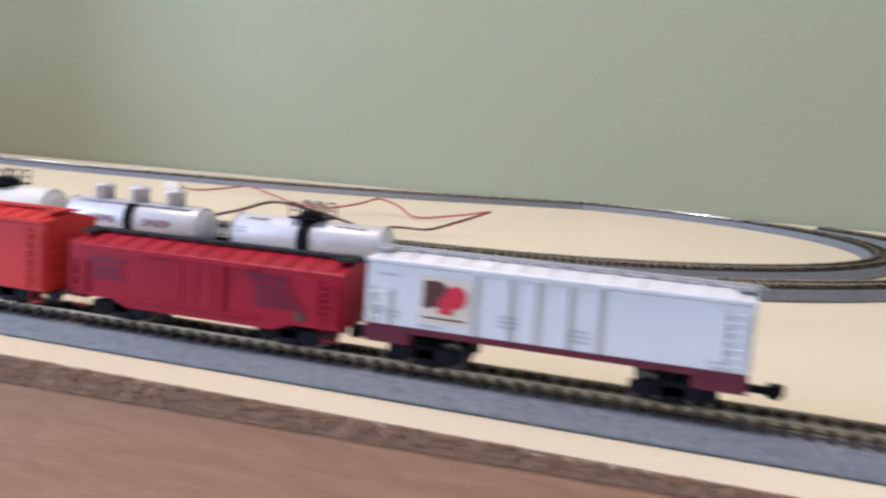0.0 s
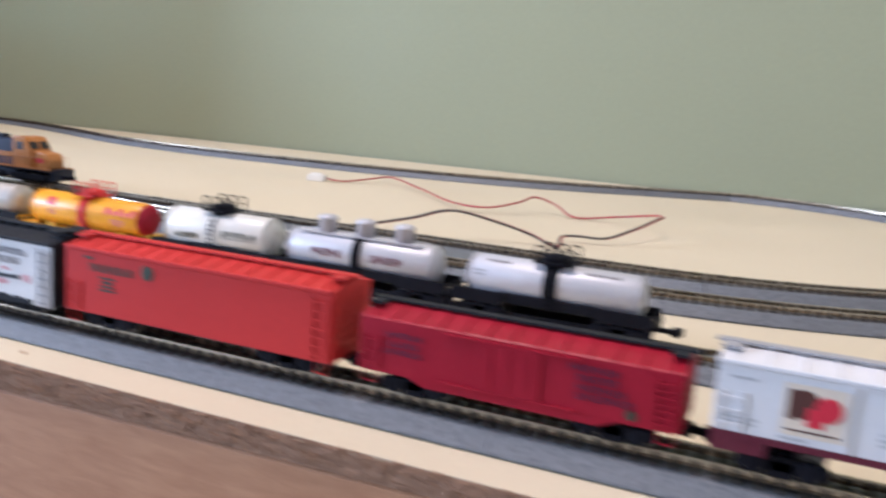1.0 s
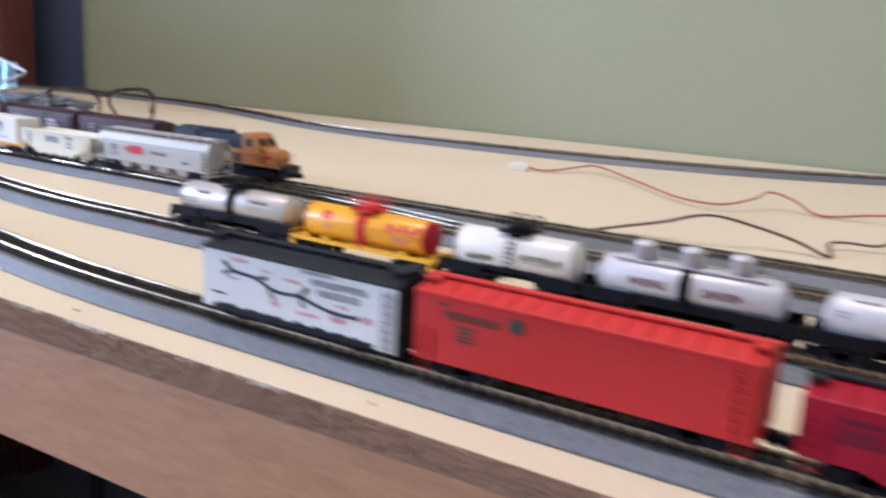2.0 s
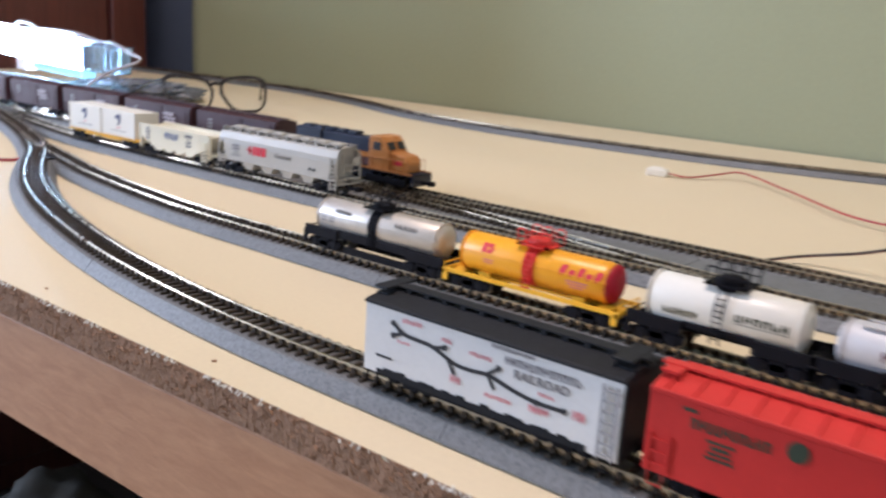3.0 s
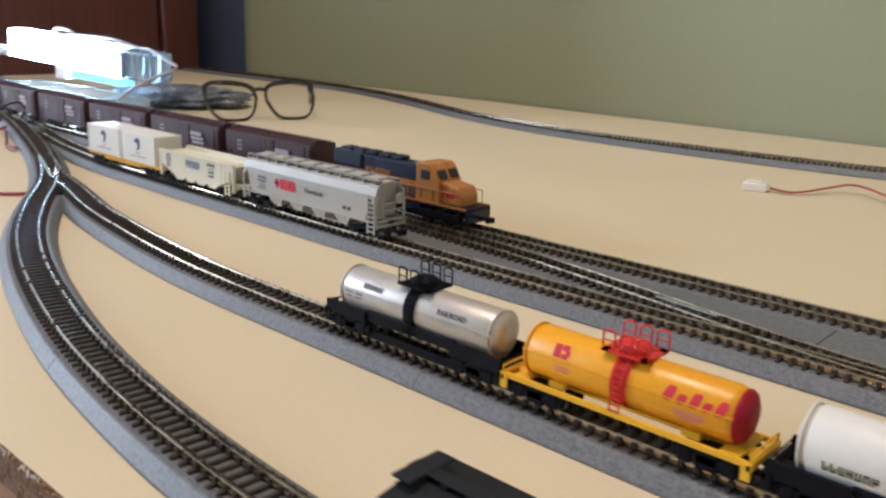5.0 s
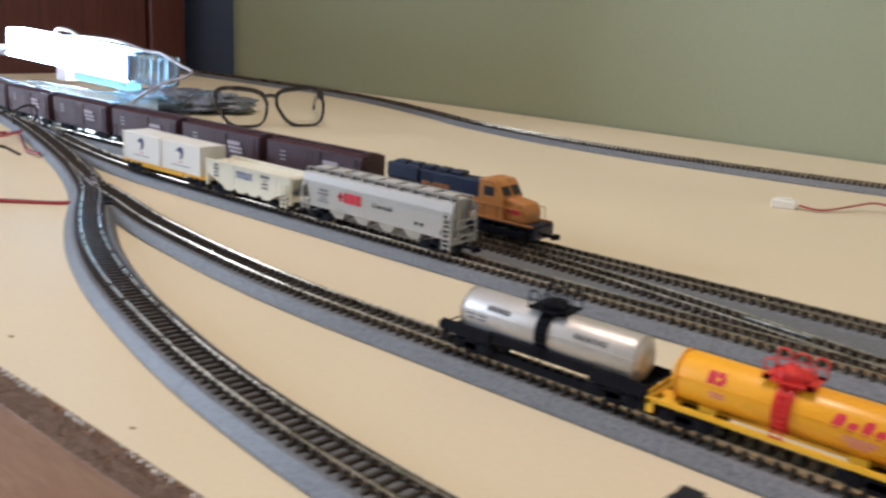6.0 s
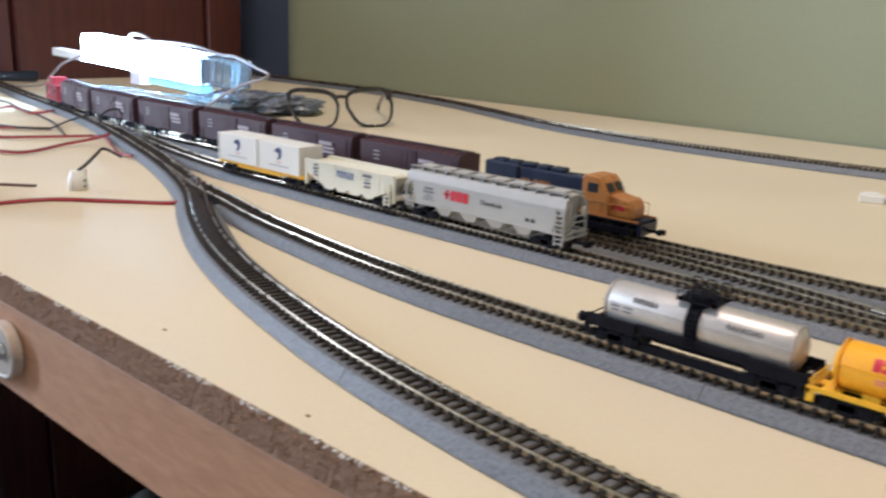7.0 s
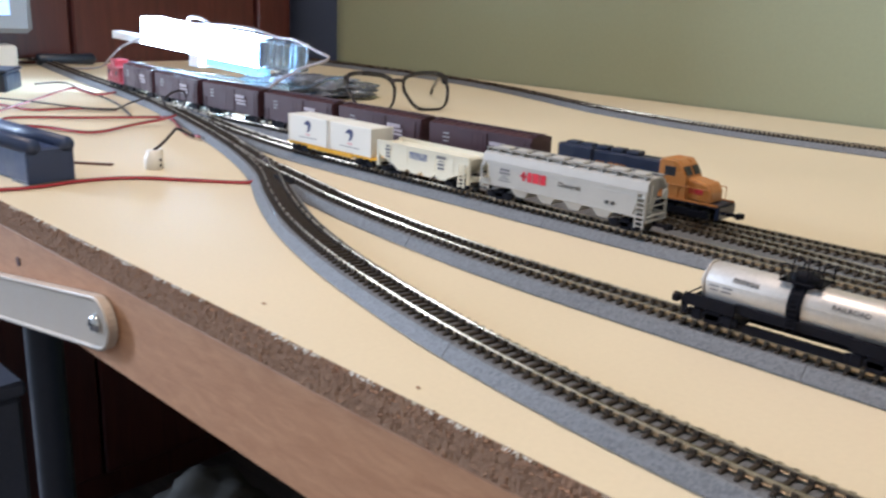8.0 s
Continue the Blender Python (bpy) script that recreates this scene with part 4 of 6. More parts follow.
for x, z, w, h in ((-0.0215, 0.0203, 0.0075, 0.0014), (-0.0240, 0.0143, 0.0045, 0.0009), (-0.0103, 0.0187, 0.0040, 0.0014), (-0.0070, 0.0094, 0.0040, 0.0026), (0.0000, 0.0176, 0.0075, 0.0014), (0.0058, 0.0086, 0.0085, 0.0013),
                   (0.0188, 0.0134, 0.0055, 0.0011), (0.0172, 0.0092, 0.0060, 0.0022), (0.0275, 0.0112, 0.0036, 0.0028)):
    part("town_name", word(x, fy, z, max(3, int(w / 0.0011)), h * 0.8, 0.0011, int(x * 9000)), "inkrose", c)
part("small_print", bars(-0.0305, fy, 0.0090, [0.0055], [0.0007]), "ink", c)
rg = random.Random(14)
for k in range(26):      # dark ragged hem along the foot of the side
    x = -L / 2 + 0.006 + (L - 0.015) * k / 25
    part("hem", boxes((x - 0.0013, x + 0.0013, fy - 0.00003, fy + 0.0001, 0.0034, 0.0048 + rg.uniform(0.0, 0.0011))), "charcoal", c)
lettering("RAILROAD", 0.0031, at_front(0.0172, fy - 0.00005, 0.0160), "inkslate", c)
part("lettering", word(0.0172, fy, 0.0189, 12, 0.0020, 0.00172, 7), "inkslate", c)
part("lettering", word(0.0090, fy, 0.0213, 11, 0.0010, 0.0011, 8), "inkslate", c)
ladder(c, L / 2 - 0.0046, L / 2 - 0.0012, -CAR_W / 2 - 0.0004, 0.0036, 0.0210, 7, "inkgrey", 0.0005, "end_ladder", "dull grey ladder")


# -- tank cars
def make_tank(x, y, L, R, label, tank_mat, frame_mat="blacksat", dome="cage", dome_mat="blacksat", domes=1, cap_mat=None, name="tank_car", zc=0.0150, frame_len=None, strap=True, deep=True):
    """A tank on a frame, with end heads, a middle dome with a railed platform and a ladder."""
    car = thing(name, place(x, y), label, "model tank car", "tank cars in a row")
    FL = (frame_len or L + 0.006)
    h = L / 2
    prof = [(-h, R * 0.25), (-h + 0.0004, R * 0.62), (-h + 0.0016, R * 0.88), (-h + 0.0036, R), (h - 0.0036, R), (h - 0.0016, R * 0.88), (h - 0.0004, R * 0.62), (h, R * 0.25)]
    part("tank", turned(bm_new(), prof, "x", (0, 0, zc), 36), tank_mat, car, smooth=True)
    if cap_mat:
        caps = turned(bm_new(), [(h - 0.0019, R * 0.93), (h - 0.0016, R * 0.95), (h - 0.0006, R * 0.88), (h + 0.0003, R * 0.66), (h + 0.0007, R * 0.2)], "x", (0, 0, zc), 32)
        part("tank_end", caps, cap_mat, car, "red tank end", smooth=True)
    for sx in ((-h * 0.93,) if cap_mat else (-h * 0.93, h * 0.93)):
        seams = bm_new()
        turned(seams, [(sx - 0.0003, R + 0.00005), (sx - 0.0002, R + 0.00022), (sx + 0.0002, R + 0.00022), (sx + 0.0003, R + 0.00005)], "x", (0, 0, zc), 32)
        part("seam_band", seams, tank_mat, car)
    f = bm_new()
    zf = zc - R - 0.0002
    box(f, -FL / 2, FL / 2, -0.0020, 0.0020, zf - 0.0010, zf, 0.0002)
    for s in (-1, 1):
        if frame_mat == "blacksat":      # side sills rise between the trucks
            for e in (-1, 1):
                box(f, *sorted((e * FL / 2, e * (FL / 2 - 0.0185))), s * 0.0078 - 0.0005, s * 0.0078 + 0.0005, zf - 0.0008, zf + 0.0034)
            box(f, -FL / 2 + 0.0180, FL / 2 - 0.0180, s * 0.0070 - 0.0006, s * 0.0070 + 0.0006, zf + (0.0002 if deep else 0.0018), zf + 0.0036, 0.0002)
            # added low black bar, standing in for the shade on the track under the car
            if deep:
                box(f, -FL / 2 + 0.0170, FL / 2 - 0.0170, s * 0.0059 - 0.0005, s * 0.0059 + 0.0005, 0.0006, 0.0035)
        else:
            box(f, -FL / 2, FL / 2, s * 0.0078 - 0.0005, s * 0.0078 + 0.0005, zf - 0.0008, zf + 0.0006)
        box(f, s * FL / 2 - 0.0008, s * FL / 2 + 0.0008, -0.0086, 0.0086, zf - 0.0016, zf + 0.0006, 0.0002)
        box(f, s * (FL / 2 - 0.0055) - 0.0025, s * (FL / 2 - 0.0055) + 0.0025, -0.0080, 0.0080, zf - 0.0003, zf + 0.0004)
        for sy in (-1, 1):
            box(f, s * (FL / 2 - 0.0006) - 0.0011, s * (FL / 2 - 0.0006) + 0.0011, sy * 0.0083 - 0.0003, sy * 0.0083 + 0.0003, zf - 0.0040, zf)
            box(f, s * h * 0.62 - 0.0024, s * h * 0.62 + 0.0024, sy * 0.0045 - 0.0008, sy * 0.0040 + 0.0008, zf - 0.0002, zf + R * 0.2)
    part("frame", f, frame_mat, car)
    for s in (-1, 1):
        ring = [Vector((s * FL / 2, sy, zf + dz)) for sy, dz in ((-0.0080, 0), (-0.0080, 0.0024), (0.0080, 0.0024), (0.0080, 0))]
        part("end_rail", tube(bm_new(), ring, 0.0003, 6), frame_mat, car)
    for s in (-1, 1):
        add_truck(car, s * (FL / 2 - 0.0105))
        add_coupler(car, s * (FL / 2), s)
    if domes == 1:
        dm = turned(bm_new(), [(zc + R * 0.86, 0.0046), (zc + R + 0.0022, 0.0044), (zc + R + 0.0030, 0.0036), (zc + R + 0.0034, 0.0010)], "z", (0, 0, 0), 24)
        part("dome", dm, dome_mat, car, smooth=True)
        pl = bm_new()
        pz = zc + R + 0.0006
        for s in (-1, 1):
            box(pl, -0.0066, 0.0066, s * 0.0044 - 0.0012, s * 0.0044 + 0.0012, pz - 0.0003, pz + 0.0003)
            box(pl, s * 0.0056 - 0.0010, s * 0.0056 + 0.0010, -0.0056, 0.0056, pz - 0.0003, pz + 0.0003)
        part("platform", pl, dome_mat, car)
        for cx, cy in ((-0.0048, -0.0050), (0.0002, -0.0050), (0.0050, -0.0050), (-0.0048, 0.0050), (0.0000, 0.0050), (0.0050, 0.0050)):
            w_, hh = 0.0017, 0.0054
            ring = [Vector((cx - w_, cy, pz)), Vector((cx - w_, cy, pz + hh - 0.0006)), Vector((cx - w_ + 0.0006, cy, pz + hh)), Vector((cx + w_ - 0.0006, cy, pz + hh)), Vector((cx + w_, cy, pz + hh - 0.0006)), Vector((cx + w_, cy, pz))]
            cage = tube(bm_new(), ring, 0.00030, 6)
            tube(cage, [Vector((cx - w_, cy, pz + hh * 0.5)), Vector((cx + w_, cy, pz + hh * 0.5))], 0.0002, 6)
            part("handrail", cage, dome_mat, car)
        band = turned(bm_new(), [(-0.0024, R + 0.00025), (0.0024, R + 0.00025)], "x", (0, 0, zc), 24, radians(85), radians(265))
        if strap:
            part("strap", band, dome_mat, car)
    if domes == 3:
        for k in (-1, 0, 1):
            dx = k * L * 0.255
            dm = turned(bm_new(), [(zc + R * 0.86, 0.0036), (zc + R + 0.0044, 0.0034), (zc + R + 0.0045, 0.0038), (zc + R + 0.0052, 0.0037), (zc + R + 0.0060, 0.0028), (zc + R + 0.0063, 0.0008)], "z", (dx, 0, 0), 20)
            part("dome", dm, tank_mat, car, smooth=True)
        part("running_board", boxes((-L * 0.40, L * 0.40, -0.0046, -0.0034, zc + R * 0.93, zc + R * 0.93 + 0.0004), (-L * 0.40, L * 0.40, 0.0034, 0.0046, zc + R * 0.93, zc + R * 0.93 + 0.0004)), tank_mat, car)
        part("strap", turned(bm_new(), [(-0.0018, R + 0.0003), (0.0018, R + 0.0003)], "x", (0, 0, zc), 24, radians(100), radians(270)), "blacksat", car)
    lad = bm_new()
    for sx in (-0.0014, 0.0014):
        pts = [Vector((sx, -(R + 0.0009) * math.cos(radians(a)) , zc + (R + 0.0009) * math.sin(radians(a)))) for a in (62, 45, 25, 5)] + [Vector((sx, -(R + 0.0010), zc - R * 0.6)), Vector((sx, -(R + 0.0008), zf - 0.0006))]
        tube(lad, pts, 0.00026, 6)
    for k in range(8):
        zz = zf + 0.001 + k * (R * 1.75 / 8)
        yy = -(R + 0.0010) if zz < zc else -math.sqrt(max(0.0, (R + 0.0009) ** 2 - (zz - zc) ** 2))
        tube(lad, [Vector((-0.0014, yy, zz)), Vector((0.0014, yy, zz))], 0.0002, 6)
    part("ladder", lad, dome_mat if domes == 1 else "blacksat", car)
    return car


def on_tank(R, zc, x, angle, lift=0.00012):
    """A pose on the tank's near side, angle degrees above the level, for flat marks."""
    a = radians(angle)
    return Matrix.Translation((x, -(R + lift) * math.cos(a), zc + (R + lift) * math.sin(a))) @ Matrix.Rotation(radians(-angle), 4, "X") @ FRONT


def curved_marks(car, R, zc, rows, material, name="lettering"):
    """Printed bars bent round the tank: rows of x, width, lower and upper angle."""
    if name == "small_print" and len(rows) > 1:
        return [curved_marks(car, R, zc, [row], material, name) for row in rows]
    bm = bm_new()
    for x, w, a0, a1 in rows:
        n = 4
        vs = [[bm.verts.new((xx, -(R + 0.0001) * math.cos(radians(a0 + (a1 - a0) * k / n)), zc + (R + 0.0001) * math.sin(radians(a0 + (a1 - a0) * k / n)))) for k in range(n + 1)] for xx in (x - w / 2, x + w / 2)]
        for k in range(n):
            bm.faces.new((vs[0][k], vs[1][k], vs[1][k + 1], vs[0][k + 1]))
    return part(name, bm, material, car)


def curved_word(car, R, zc, x, width, n, a0, a1, material, seed=1, name="lettering"):
    """An unreadable word bent round the tank between two angles."""
    p = width / n

    def spot(u, v):
        a = radians(a0 + (a1 - a0) * v)
        return (x + u * p, -(R + 0.00012) * math.cos(a), zc + (R + 0.00012) * math.sin(a))

    return part(name, print_mesh(print_columns(n, seed), spot), material, car)


TR, TZ = 0.0072, 0.0140
c = make_tank(-0.3047, T2_Y, 0.0672, TR, "silver tank car with a black dome platform and black frame", "silver", zc=TZ, frame_len=0.0742)
curved_word(c, TR, TZ, -0.0168, 0.0092, 6, 24, 38, "ink", 2)
lettering("RAILROAD", 0.0024, on_tank(TR, TZ, 0.0170, 27), "ink", c)
curved_marks(c, TR, TZ, [(-0.0272, 0.0036, 2, 7), (-0.0225, 0.0036, 2, 7), (-0.0272, 0.0030, -9, -4), (-0.0228, 0.0036, -9, -4)], "inkslate", "small_print")
part("side_seam", boxes((-0.0325, 0.0325, -TR * math.cos(radians(12)) - 0.00018, -TR * math.cos(radians(12)) + 0.0004, TZ + TR * math.sin(radians(12)) - 0.00016, TZ + TR * math.sin(radians(12)) + 0.00016)), "silver", c)

c = make_tank(-0.2308, T2_Y, 0.0632, TR, "golden yellow tank car with red dome, ends and marks", "yellow", "yellowframe", dome_mat="red", cap_mat="crimson", zc=TZ, frame_len=0.0712)
curved_marks(c, TR, TZ, [(-0.0192, 0.0022, 17, 47), (-0.0168, 0.0020, 34, 47), (-0.0160, 0.0014, 24, 36), (-0.0168, 0.0020, 17, 27)], "inkred", "emblem")
part("side_seam", boxes((-0.0300, 0.0300, -TR * math.cos(radians(12)) - 0.00018, -TR * math.cos(radians(12)) + 0.0004, TZ + TR * math.sin(radians(12)) - 0.00016, TZ + TR * math.sin(radians(12)) + 0.00016)), "yellow", c)
# the brand mark as a row of slanting plain blocks
for bx, w, a1 in ((0.0133, 0.0030, 38), (0.0168, 0.0027, 27), (0.0201, 0.0027, 38), (0.0234, 0.0027, 27), (0.0266, 0.0028, 38)):
    bm = bm_new()
    rows = [[bm.verts.new((bx + sx * w * (0.42 if 0 < k < 6 else 0.26) + 0.0010 * (a1 - 8) * k / 6 / 30, -(TR + 0.0001) * math.cos(radians(8 + (a1 - 8) * k / 6)),
                           TZ + (TR + 0.0001) * math.sin(radians(8 + (a1 - 8) * k / 6)))) for k in range(7)] for sx in (-1, 1)]
    for k in range(6):
        bm.faces.new((rows[0][k], rows[1][k], rows[1][k + 1], rows[0][k + 1]))
    part("brand_mark", bm, "inkred", c)
curved_marks(c, TR, TZ, [(0.0195, 0.0085, -6, -2), (0.0195, 0.0075, -14, -10), (0.0195, 0.0050, -22, -18), (-0.0170, 0.0045, -4, 0), (-0.0170, 0.0040, -12, -8)], "inkrose", "small_print")

c = make_tank(-0.1622, T2_Y, 0.0500, 0.0080, "short white tank car with black railed platform and ladder", "tankwhite", zc=0.0146, frame_len=0.0590, strap=False, deep=False)
curved_word(c, 0.0080, 0.0146, -0.0122, 0.0118, 7, -21, -5, "inkgreen", 5)
curved_word(c, 0.0080, 0.0146, 0.0128, 0.0165, 6, -3, 13, "inkgreen", 6)
curved_marks(c, 0.0080, 0.0146, [(0.0128, 0.0165, -8, -6.5)], "inkgreen", "rule")

c = make_tank(-0.0982, T2_Y, 0.0630, TR, "pale silver tank car with three domes and dull red marks", "silver_pale", domes=3, zc=TZ, frame_len=0.0720)
curved_word(c, TR, TZ, -0.0125, 0.0130, 5, -8, 14, "maroon", 9)
curved_word(c, TR, TZ, 0.0125, 0.0130, 5, -8, 14, "maroon", 10)

c = make_tank(-0.0250, T2_Y, 0.0620, TR, "pale silver tank car with black dome ending the row", "silver_pale", zc=TZ, frame_len=0.0690)
curved_word(c, TR, TZ, -0.0190, 0.0085, 6, 50, 60, "ink", 11)
curved_word(c, TR, TZ, 0.0170, 0.0120, 8, 50, 60, "ink", 12)
curved_marks(c, TR, TZ, [(-0.025, 0.005, 18, 24), (-0.025, 0.004, 8, 14)], "inkgrey", "small_print")

# -- covered hopper, open hopper and container flat
HX, HL = -0.4615, 0.1040
c = thing("covered_hopper", place(HX, T3_Y), "light grey covered hopper car with a red mark", "model hopper car")
bm = bm_new()
hw = CAR_W / 2
sec = [(-hw, 0.0094), (-hw, 0.0185), (-hw + 0.0004, 0.0215), (-hw + 0.0018, 0.0250), (-hw + 0.0045, 0.0268), (0.0, 0.0273), (hw - 0.0045, 0.0268), (hw - 0.0018, 0.0250), (hw - 0.0004, 0.0215), (hw, 0.0185), (hw, 0.0094)]
# the end sheets slope inwards below the roof, over open platforms
rings = [[bm.verts.new((sx * (HL / 2 - (0.0032 if zz > 0.0210 else 0.0056 + (0.0185 - zz) * 0.2)), yy, zz)) for yy, zz in sec] for sx in (-1, 1)]
for i in range(len(sec)):
    j = (i + 1) % len(sec)
    bm.faces.new((rings[0][i], rings[1][i], rings[1][j], rings[0][j]))
ends = [bm.faces.new(rings[0]), bm.faces.new(rings[1][::-1])]
bmesh.ops.triangulate(bm, faces=ends)
bmesh.ops.recalc_face_normals(bm, faces=bm.faces[:])
part("body", bm, "hopper", c)
for s in (-1, 1):      # roof and side sheets reach over the end platforms
    shell = bm_new()
    x0, x1 = (HL / 2 - 0.0033, HL / 2 - 0.0012) if s > 0 else (-HL / 2 + 0.0012, -HL / 2 + 0.0033)
    up_ = [(yy, zz) for yy, zz in sec if zz > 0.018]
    inn = [(yy * 0.95, zz - 0.0007) for yy, zz in up_]
    loop = up_ + inn[::-1]
    r0 = [shell.verts.new((x0, yy, zz)) for yy, zz in loop]; r1 = [shell.verts.new((x1, yy, zz)) for yy, zz in loop]
    for i in range(len(loop)):
        j = (i + 1) % len(loop)
        shell.faces.new((r0[i], r1[i], r1[j], r0[j]))
    shell.faces.new(r0); shell.faces.new(r1[::-1])
    bmesh.ops.recalc_face_normals(shell, faces=shell.faces[:])
    part("end_hood", shell, "hopper", c)
part("waist_rib", boxes((-HL / 2 + 0.003, HL / 2 - 0.003, -hw - 0.0003, -hw, 0.0205, 0.0210), (-HL / 2 + 0.003, HL / 2 - 0.003, hw, hw + 0.0003, 0.0205, 0.0210)), "hopper", c)
part("sill", boxes((-HL / 2, HL / 2, -hw - 0.0002, -hw + 0.0008, 0.0086, 0.0096), (-HL / 2, HL / 2, hw - 0.0008, hw + 0.0002, 0.0086, 0.0096), (-HL / 2, HL / 2, -0.002, 0.002, 0.0074, 0.0093),
                   (-HL / 2, -HL / 2 + 0.0015, -hw, hw, 0.0064, 0.0095), (HL / 2 - 0.0015, HL / 2, -hw, hw, 0.0064, 0.0095)), "hopper", c)
for s in (-1, 1):
    part("end_platform", boxes((min(s * HL / 2, s * (HL / 2 - 0.0115)), max(s * HL / 2, s * (HL / 2 - 0.0115)), -hw + 0.001, hw - 0.001, 0.0080, 0.0085)), "hopper", c)
for k in range(4):
    x = -0.0248 + 0.0172 * k
    h_ = bm_new()
    top_ = [h_.verts.new((x + sx * 0.0067, sy * (hw - 0.0006), 0.0093)) for sx, sy in ((-1, -1), (1, -1), (1, 1), (-1, 1))]
    bot_ = [h_.verts.new((x + sx * 0.0028, sy * (hw - 0.0020), 0.0044)) for sx, sy in ((-1, -1), (1, -1), (1, 1), (-1, 1))]
    for i in range(4):
        j = (i + 1) % 4
        h_.faces.new((top_[i], top_[j], bot_[j], bot_[i]))
    h_.faces.new(bot_); h_.faces.new(top_)
    bmesh.ops.recalc_face_normals(h_, faces=h_.faces[:])
    part("hopper_bay", h_, "hopper", c)
rw = bm_new()
for s in (-1, 1):
    box(rw, -HL / 2 + 0.001, HL / 2 - 0.001, s * 0.0055 - 0.0011, s * 0.0055 + 0.0011, 0.0276, 0.0280)
    n = 13
    for k in range(n):
        x = -HL / 2 + 0.003 + (HL - 0.006) * k / (n - 1)
        box(rw, x - 0.0004, x + 0.0004, s * 0.0055 - 0.0020, s * 0.0055 + 0.0022, 0.0262, 0.0277)
part("roof_walk", rw, "hopper_dark", c, "dark grey roof walk")
for k in range(8):
    x = -HL / 2 + 0.010 + (HL - 0.020) * k / 7
    part("roof_hatch", boxes((x - 0.0042, x + 0.0042, -0.0030, 0.0030, 0.0270, 0.0284), bevel=0.0004), "hopper", c)
ladder(c, HL / 2 - 0.0054, HL / 2 - 0.0010, -hw - 0.0001, 0.0035, 0.0215, 8, "hopper", 0.0006)
ladder(c, -HL / 2 + 0.0022, -HL / 2 + 0.0068, -hw - 0.0001, 0.0060, 0.0120, 3, "hopper", 0.0006)
many("end_post", [(HL / 2 - 0.0012, HL / 2 - 0.0005, yy - 0.00035, yy + 0.00035, 0.0090, 0.0236) for yy in (-hw + 0.0008, -hw + 0.0052, hw - 0.0008)], "hopper", c)
many("end_rung", [(HL / 2 - 0.0011, HL / 2 - 0.0006, -hw + 0.0009, -hw + 0.0052, 0.0112 + k * 0.0021, 0.0117 + k * 0.0021) for k in range(5)], "hopper", c)
many("end_brace", [(HL / 2 - 0.0011, HL / 2 - 0.0006, -hw + 0.0052, hw - 0.0008, zz, zz + 0.0006) for zz in (0.0135, 0.0166)], "hopper", c)
many("corner_post", [(min(s * (HL / 2 - 0.0012), s * (HL / 2 - 0.0004)), max(s * (HL / 2 - 0.0012), s * (HL / 2 - 0.0004)), sy * (hw - 0.0004) - 0.0004, sy * (hw - 0.0004) + 0.0004, 0.0064, 0.0190) for s in (-1, 1) for sy in (-1, 1)], "hopper", c)
fyh = -hw - 0.0002
many("brand_block", [(x0, x1, fyh - 0.0001, fyh, 0.0140, 0.0192) for x0, x1 in ((-0.0190, -0.0162), (-0.0156, -0.0114), (-0.0108, -0.0072))], "inkred", c, "red brand mark")
part("brand_dot", boxes((-0.0238, -0.0196, fyh - 0.0001, fyh, 0.0160, 0.0174), (-0.0224, -0.0208, fyh - 0.0001, fyh, 0.0142, 0.0190)), "inkred", c)
lettering("Chemicals", 0.0034, at_front(0.0075, fyh, 0.0163), "ink", c)
part("small_print", bars(-0.0345, fyh, 0.0185, [0.0065, 0.0075, 0.004, 0.0060, 0.0085], [0.0012, 0.0010, 0.0004, 0.0005, 0.0005], 0.0008), "inkslate", c)
part("small_print", boxes((0.0290, 0.0312, fyh - 0.0001, fyh, 0.0120, 0.0136), (0.0325, 0.0345, fyh - 0.0001, fyh, 0.0120, 0.0136)), "ink", c)
part("small_print", bars(-0.022, fyh, 0.0100, [0.010], [0.0004]), "inkgrey", c)
for s in (-1, 1):
    add_truck(c, s * (HL / 2 - 0.0125))
    add_coupler(c, s * (HL / 2), s)
part("brake_wheel", turned(bm_new(), [(HL / 2 + 0.0002, 0.0024), (HL / 2 + 0.0006, 0.0026), (HL / 2 + 0.0010, 0.0024)], "x", (0, 0.005, 0.0190), 18), "hopper", c)

QX, QL = -0.5595, 0.0745
c = thing("open_hopper", place(QX, T3_Y), "ivory open-topped ore hopper car", "model hopper car")
tz0, tz1, q = 0.0085, 0.0200, QL / 2
